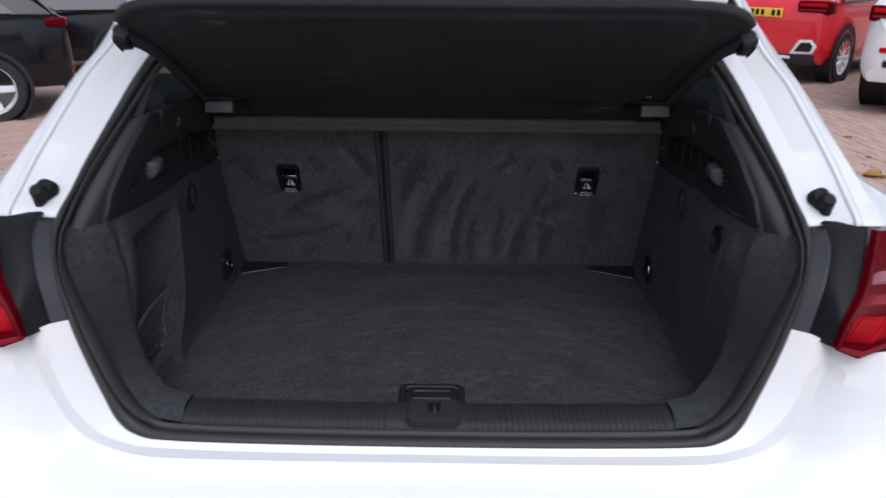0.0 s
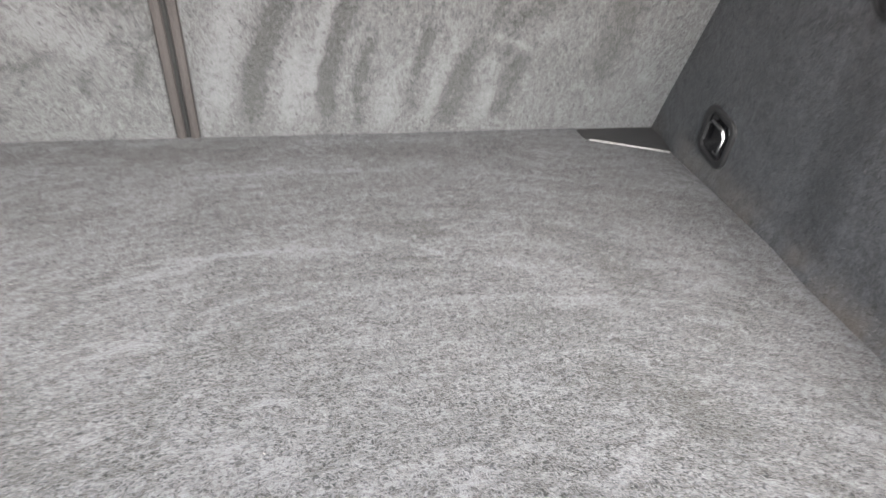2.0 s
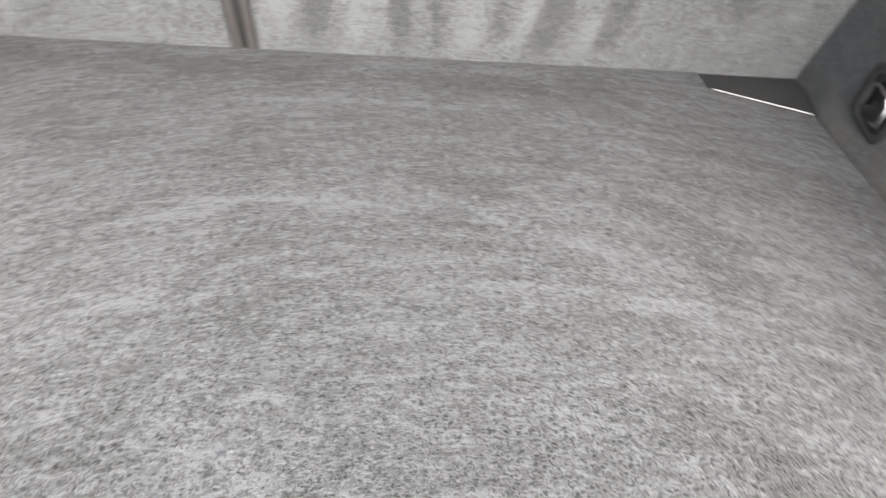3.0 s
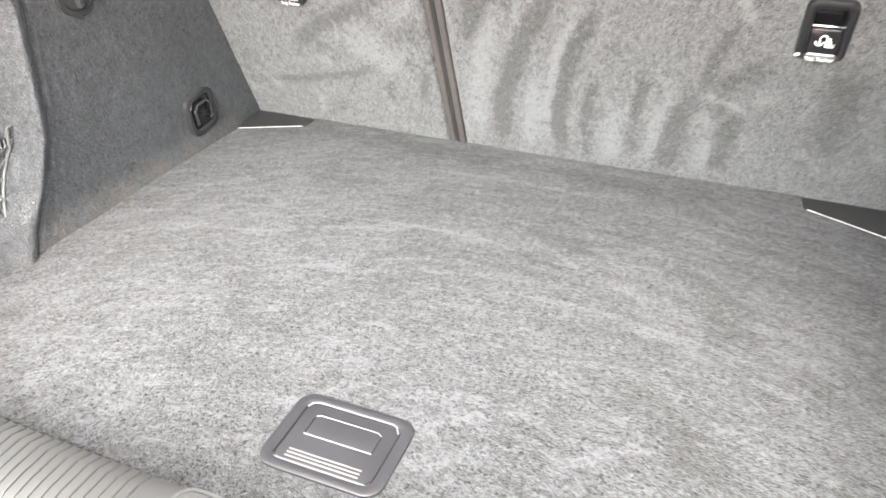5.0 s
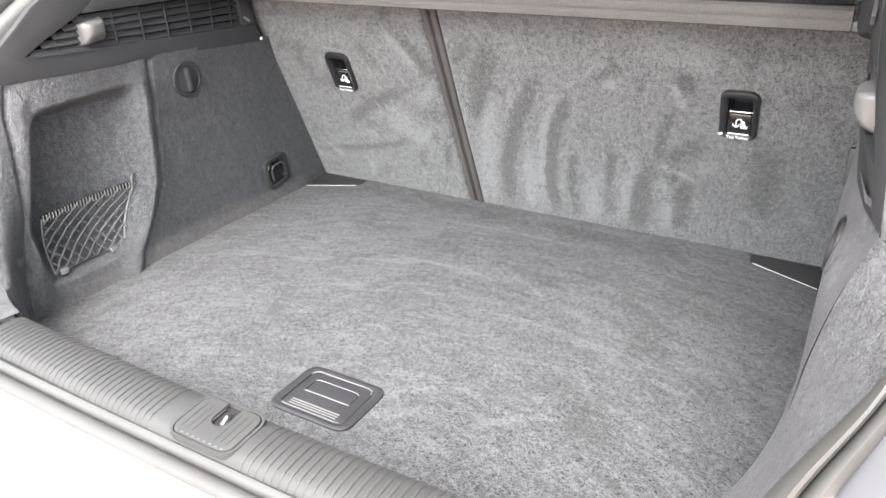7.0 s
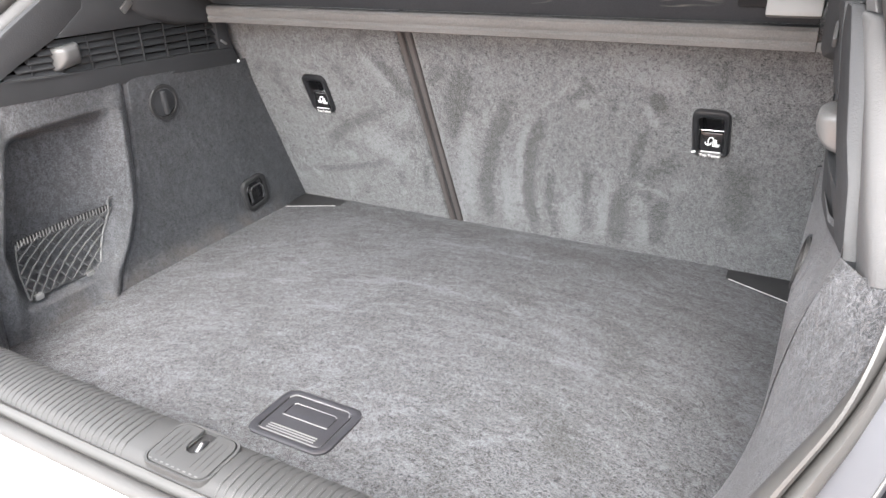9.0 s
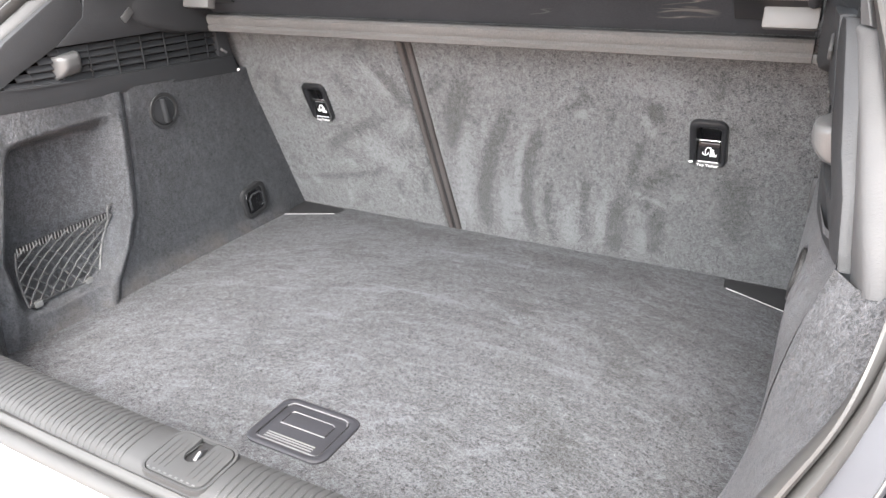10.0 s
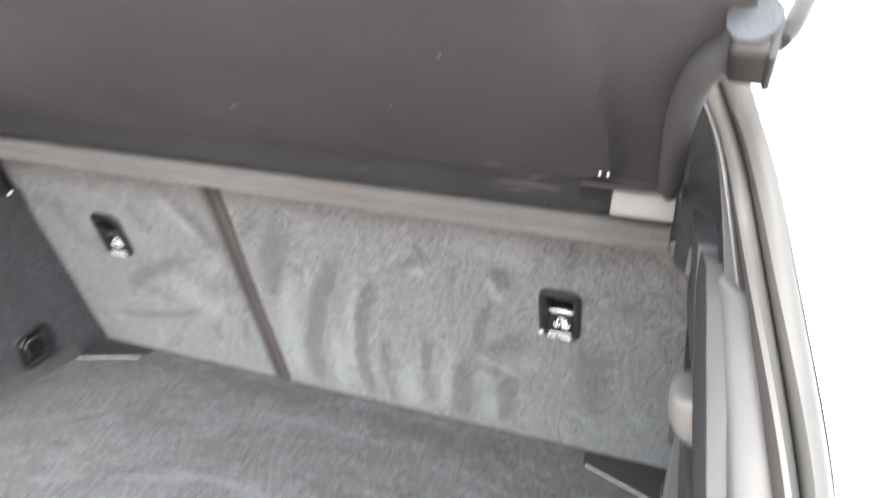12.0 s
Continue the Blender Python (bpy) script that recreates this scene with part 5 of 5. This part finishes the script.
def box_car(name, label, at, turn, paint_mat, spec):
    """A parked car from cross-sections, its rear at y = 0 and its nose to +y."""
    ob = thing(name, label, "car", "parked cars", at=at)
    ob.rotation_euler = (0, 0, radians(turn))
    L, W, H = spec["size"]
    clear, belt = spec.get("clear", .22), spec.get("belt", .92)
    hatch = spec.get("hatch", .55)
    w = W / 2
    body = []
    for y, low, top, wide in ((.0, .42, belt - .22, .80), (.03, .32, belt - .06, .90), (.10, clear, belt, .96), (.5, clear, belt + .01, 1.0), (L * .45, clear, belt - .02, 1.0), (L * .70, clear, belt - .05, .99), (L * .9, clear, belt - .18, .95), (L, .36, belt - .30, .80)):
        ww = w * wide
        body.append([(-ww * .94, y, low), (-ww, y, low + .14), (-ww * .995, y, (low + top) / 2 + .08), (-ww * .96, y, top - .03), (-ww * .90, y, top), (0, y, top + .01), (ww * .90, y, top), (ww * .96, y, top - .03), (ww * .995, y, (low + top) / 2 + .08), (ww, y, low + .14), (ww * .94, y, low)])
    part("body", lofted([smoothed(r, 41) for r in body], True, True), paint_mat, ob)
    g0, g1, g2, g3 = .10, hatch, L * .55, L * .72
    cab = []
    for y, top, k in ((g0, belt - .02, .92), (g1 * .55, belt + (H - belt) * .55, .84), (g1, H - .06, .76), (g1 + .25, H, .74), (g2 - .2, H, .74), (g2 + .1, H - .06, .76), (g3, belt - .02, .92)):
        ww = w * k
        cab.append([(-w * .93, y, belt - .04), (-ww, y, max(top - .08, belt - .03)), (-ww * .93, y, top), (0, y, top + .02), (ww * .93, y, top), (ww, y, max(top - .08, belt - .03)), (w * .93, y, belt - .04)])
    part("roof", lofted([smoothed(r, 25) for r in cab], False, False), paint_mat, ob)
    # rear window and side windows, set proud of the shell
    part("rear_window", lofted([[(-w * .72, .17, belt + .03), (0, .15, belt + .03), (w * .72, .17, belt + .03)], [(-w * .64, g1 * .80, H - .12), (0, g1 * .78, H - .10), (w * .64, g1 * .80, H - .12)]]), DARK_GLASS, ob)
    for side in (1, -1):
        part("side_window", lofted([[(side * w * .945, y, belt + .015) for y in (.45, L * .3, L * .62)], [(side * w * .82, y, H - .10) for y in (.80, L * .3, L * .50)]]), DARK_GLASS, ob)
        # lamps
        z = spec.get("lamp", .82)
        lw, lh = spec.get("lamp_size", (.34, .17))
        lamp = part("tail_light", box(lw, .20, lh, .030, (side * (w * .955 - lw / 2), .118, z), 3), LENS, ob, "red tail light")
        part("lamp_strip", box(lw * .8, .02, .022, .006, (side * (w * .94 - lw / 2), .014, z - lh * .2)), LENS_PINK, lamp)
        part("lamp_bar", box(lw * .8, .02, .04, .008, (side * (w * .94 - lw / 2), .016, z + lh * .18)), LENS_BRIGHT, lamp)
        if spec.get("fog"):
            fog = part("bumper_vent", prism([(side * a, b) for a, b in ((-.16, -.09), (.13, -.07), (.17, .02), (.10, .10), (-.06, .09))][::side], .03, .008, axes((side * w * .66, .022, .47), (1, 0, 0), (0, 0, 1))), ALLOY, ob, "silver vent frame")
            part("vent_mesh", prism([(side * a, b) for a, b in ((-.10, -.055), (.10, -.05), (.125, .02), (.08, .07), (-.03, .06))][::side], .034, .006, axes((side * w * .66, .022, .47), (1, 0, 0), (0, 0, 1))), GLOSS, fog)
        else:
            low = spec.get("exhaust", .37)
            part("reflector", box(.26, .05, .05, .015, (side * w * .66, .012, low + .13)), LENS_BRIGHT, ob)
            tip = part("exhaust_trim", box(.26, .06, .10, .035, (side * w * .62, .015, low), 3), spec.get("tip", CHROME), ob)
            part("exhaust_hole", box(.22, .06, .065, .02, (side * w * .62, .008, low), 3), GLOSS, tip)
        for y in (spec.get("axle", .85), L - .85):
            r = spec.get("wheel", .33)
            around = [radians(a) for a in range(0, 360, 10)]
            part("wheel_arch", lofted([[(side * d, y + k * math.cos(a), r + k * math.sin(a)) for a in around] for d, k in ((w + .004, r + spec.get("arch", .055)), (w + .006, r + .02), (w - .22, r + .02), (w - .22, .02))], True), TRIM_DARK, ob)
            wheel(ob, side * (w - .095), y, r, side, .21, spec.get("spokes", 10))
    part("skid_strip", box(W * .5, .04, .035, .01, (0, .005, .335)), ALLOY, ob, "silver skid strip")
    part("lower_valance", box(W * spec.get("low_wide", .84), .10, .16, .03, (0, .06, .32)), spec.get("valance", TRIM_DARK), ob, "dark lower bumper")
    part("number_plate", box(.52, .012, .11, .004, (0, -.012, spec.get("plate", .66))), spec["plate_mat"], ob, "yellow number plate")
    for k in range(7):
        if k != 4:
            part("plate_bar", box(.042, .003, .07, 0, (-.21 + .07 * k, -.020, spec.get("plate", .66))), GLOSS, ob)
    part("badge", tube([(-.06, -.004, spec.get("plate", .66) + .22), (.06, -.004, spec.get("plate", .66) + .22)], .018, 8), CHROME, ob)
    part("underside", box(W * .86, L * .9, .06, .01, (0, L / 2, clear + .02)), TRIM_DARK, ob)
    return ob


PLATE = material("yellow_plate", (0.75, 0.52, 0.03), 0.4)
box_car("red_hatchback", "red compact hatchback parked on the paving", (4.14, 9.22, -.12), -45, RED, dict(size=(4.03, 1.76, 1.48), plate_mat=PLATE, lamp=.96, plate=.88, belt=1.01, arch=.10, clear=.26, axle=.62, fog=True, lamp_size=(.42, .16)))
box_car("white_suv", "white sport utility car parked on the paving", (4.83, 6.02, -.06), -41, WHITE, dict(size=(4.7, 1.95, 1.66), plate_mat=PLATE, lamp=.97, wheel=.38, belt=1.05, clear=.34, exhaust=.50, low_wide=.66, lamp_size=(.24, .15)))
box_car("black_estate", "glossy black estate car parked on the paving", (-4.27, 7.40, -.2), 121, BLACK, dict(size=(4.75, 1.84, 1.44), plate_mat=PLATE, lamp=.95, belt=1.03, clear=.33, wheel=.34, axle=.80, spokes=5, lamp_size=(.24, .10)))
box_car("black_saloon", "glossy black saloon parked behind the estate", (-4.4, 11.3, -.28), 112, BLACK, dict(size=(4.75, 1.84, 1.42), plate_mat=PLATE, lamp=.88, wheel=.34))

# dry leaves blown onto the paving
def dry_leaf(at, turn, size):
    rows = []
    for k in range(9):
        v = k / 8
        w = .34 * size * math.sin(math.pi * min(v * 1.05, 1)) ** .8 + .002
        rows.append([(w * a, size * (v - .5), .012 + .03 * size * math.sin(5 * v) + .16 * size * a * a) for a in (-1, -.5, 0, .5, 1)])
    leaf = thing("dry_leaf", "curled dry brown leaf lying on the paving", "leaf", "leaves on the paving", at=at)
    leaf.rotation_euler = (0, 0, radians(turn))
    part("blade", lofted(rows), LEAF, leaf)
    part("stalk", tube([(0, -.5 * size, .012), (.01, -.62 * size, .010), (.03, -.75 * size, .012)], .0015, 5), LEAF, leaf)


LEAF = felt("dry_leaf", (0.16, 0.09, 0.03), (0.42, 0.27, 0.09))
for x, y, turn, size in ((3.52, 5.42, 70, .06), (3.27, 4.62, 20, .05), (2.93, 3.92, 60, .14), (2.98, 4.02, 100, .12)):
    dry_leaf((x, y, ground_z(x, y)), turn, size)

# bricks: basket of pairs, the nearest as single pieces
BRICK = None
rest = bmesh.new()
count = 0


def brick_bm():
    return box(.196, .096, .02, .004, (0, 0, 0), 1)


def brick_spots():
    for gx in range(-40, 50):
        for gy in range(-22, 60):
            x, y = gx * .2, gy * .2
            if abs(x) < 1.0 and -.3 < y < 4.4:
                continue
            turned = (gx + gy) % 2
            for h in (-.05, .05):
                yield (x + h, y, 90) if turned else (x, y + h, 0)


for x, y, a in brick_spots():
    lift = .004 + .0015 * noise.noise(Vector((x * 3, y * 3, 0)))
    m = pose(x, y, lift - .004 + ground_z(x, y), 0, 0, a)
    if count < 300 and 2.9 < x < 5.0 and 3.6 < y < 6.2:
        count += 1
        if BRICK is None:
            b = part("brick", brick_bm(), PAVING, ground, smooth=False)
            BRICK = b.data
        else:
            b = new("brick", BRICK)
            b.parent = ground
        b.matrix_basis = m
    else:
        vs = [rest.verts.new(m @ Vector((sx * .098, sy * .048, sz))) for sz, sx, sy in ((0, -1, -1), (0, 1, -1), (0, 1, 1), (0, -1, 1), (.010, -.97, -.94), (.010, .97, -.94), (.010, .97, .94), (.010, -.97, .94))]
        rest.faces.new(vs[4:])
        for k in range(4):
            j = (k + 1) % 4
            rest.faces.new((vs[k], vs[j], vs[4 + j], vs[4 + k]))
tagged(part("paving_bricks", rest, PAVING, ground, smooth=False), "", "", "", "stuff")
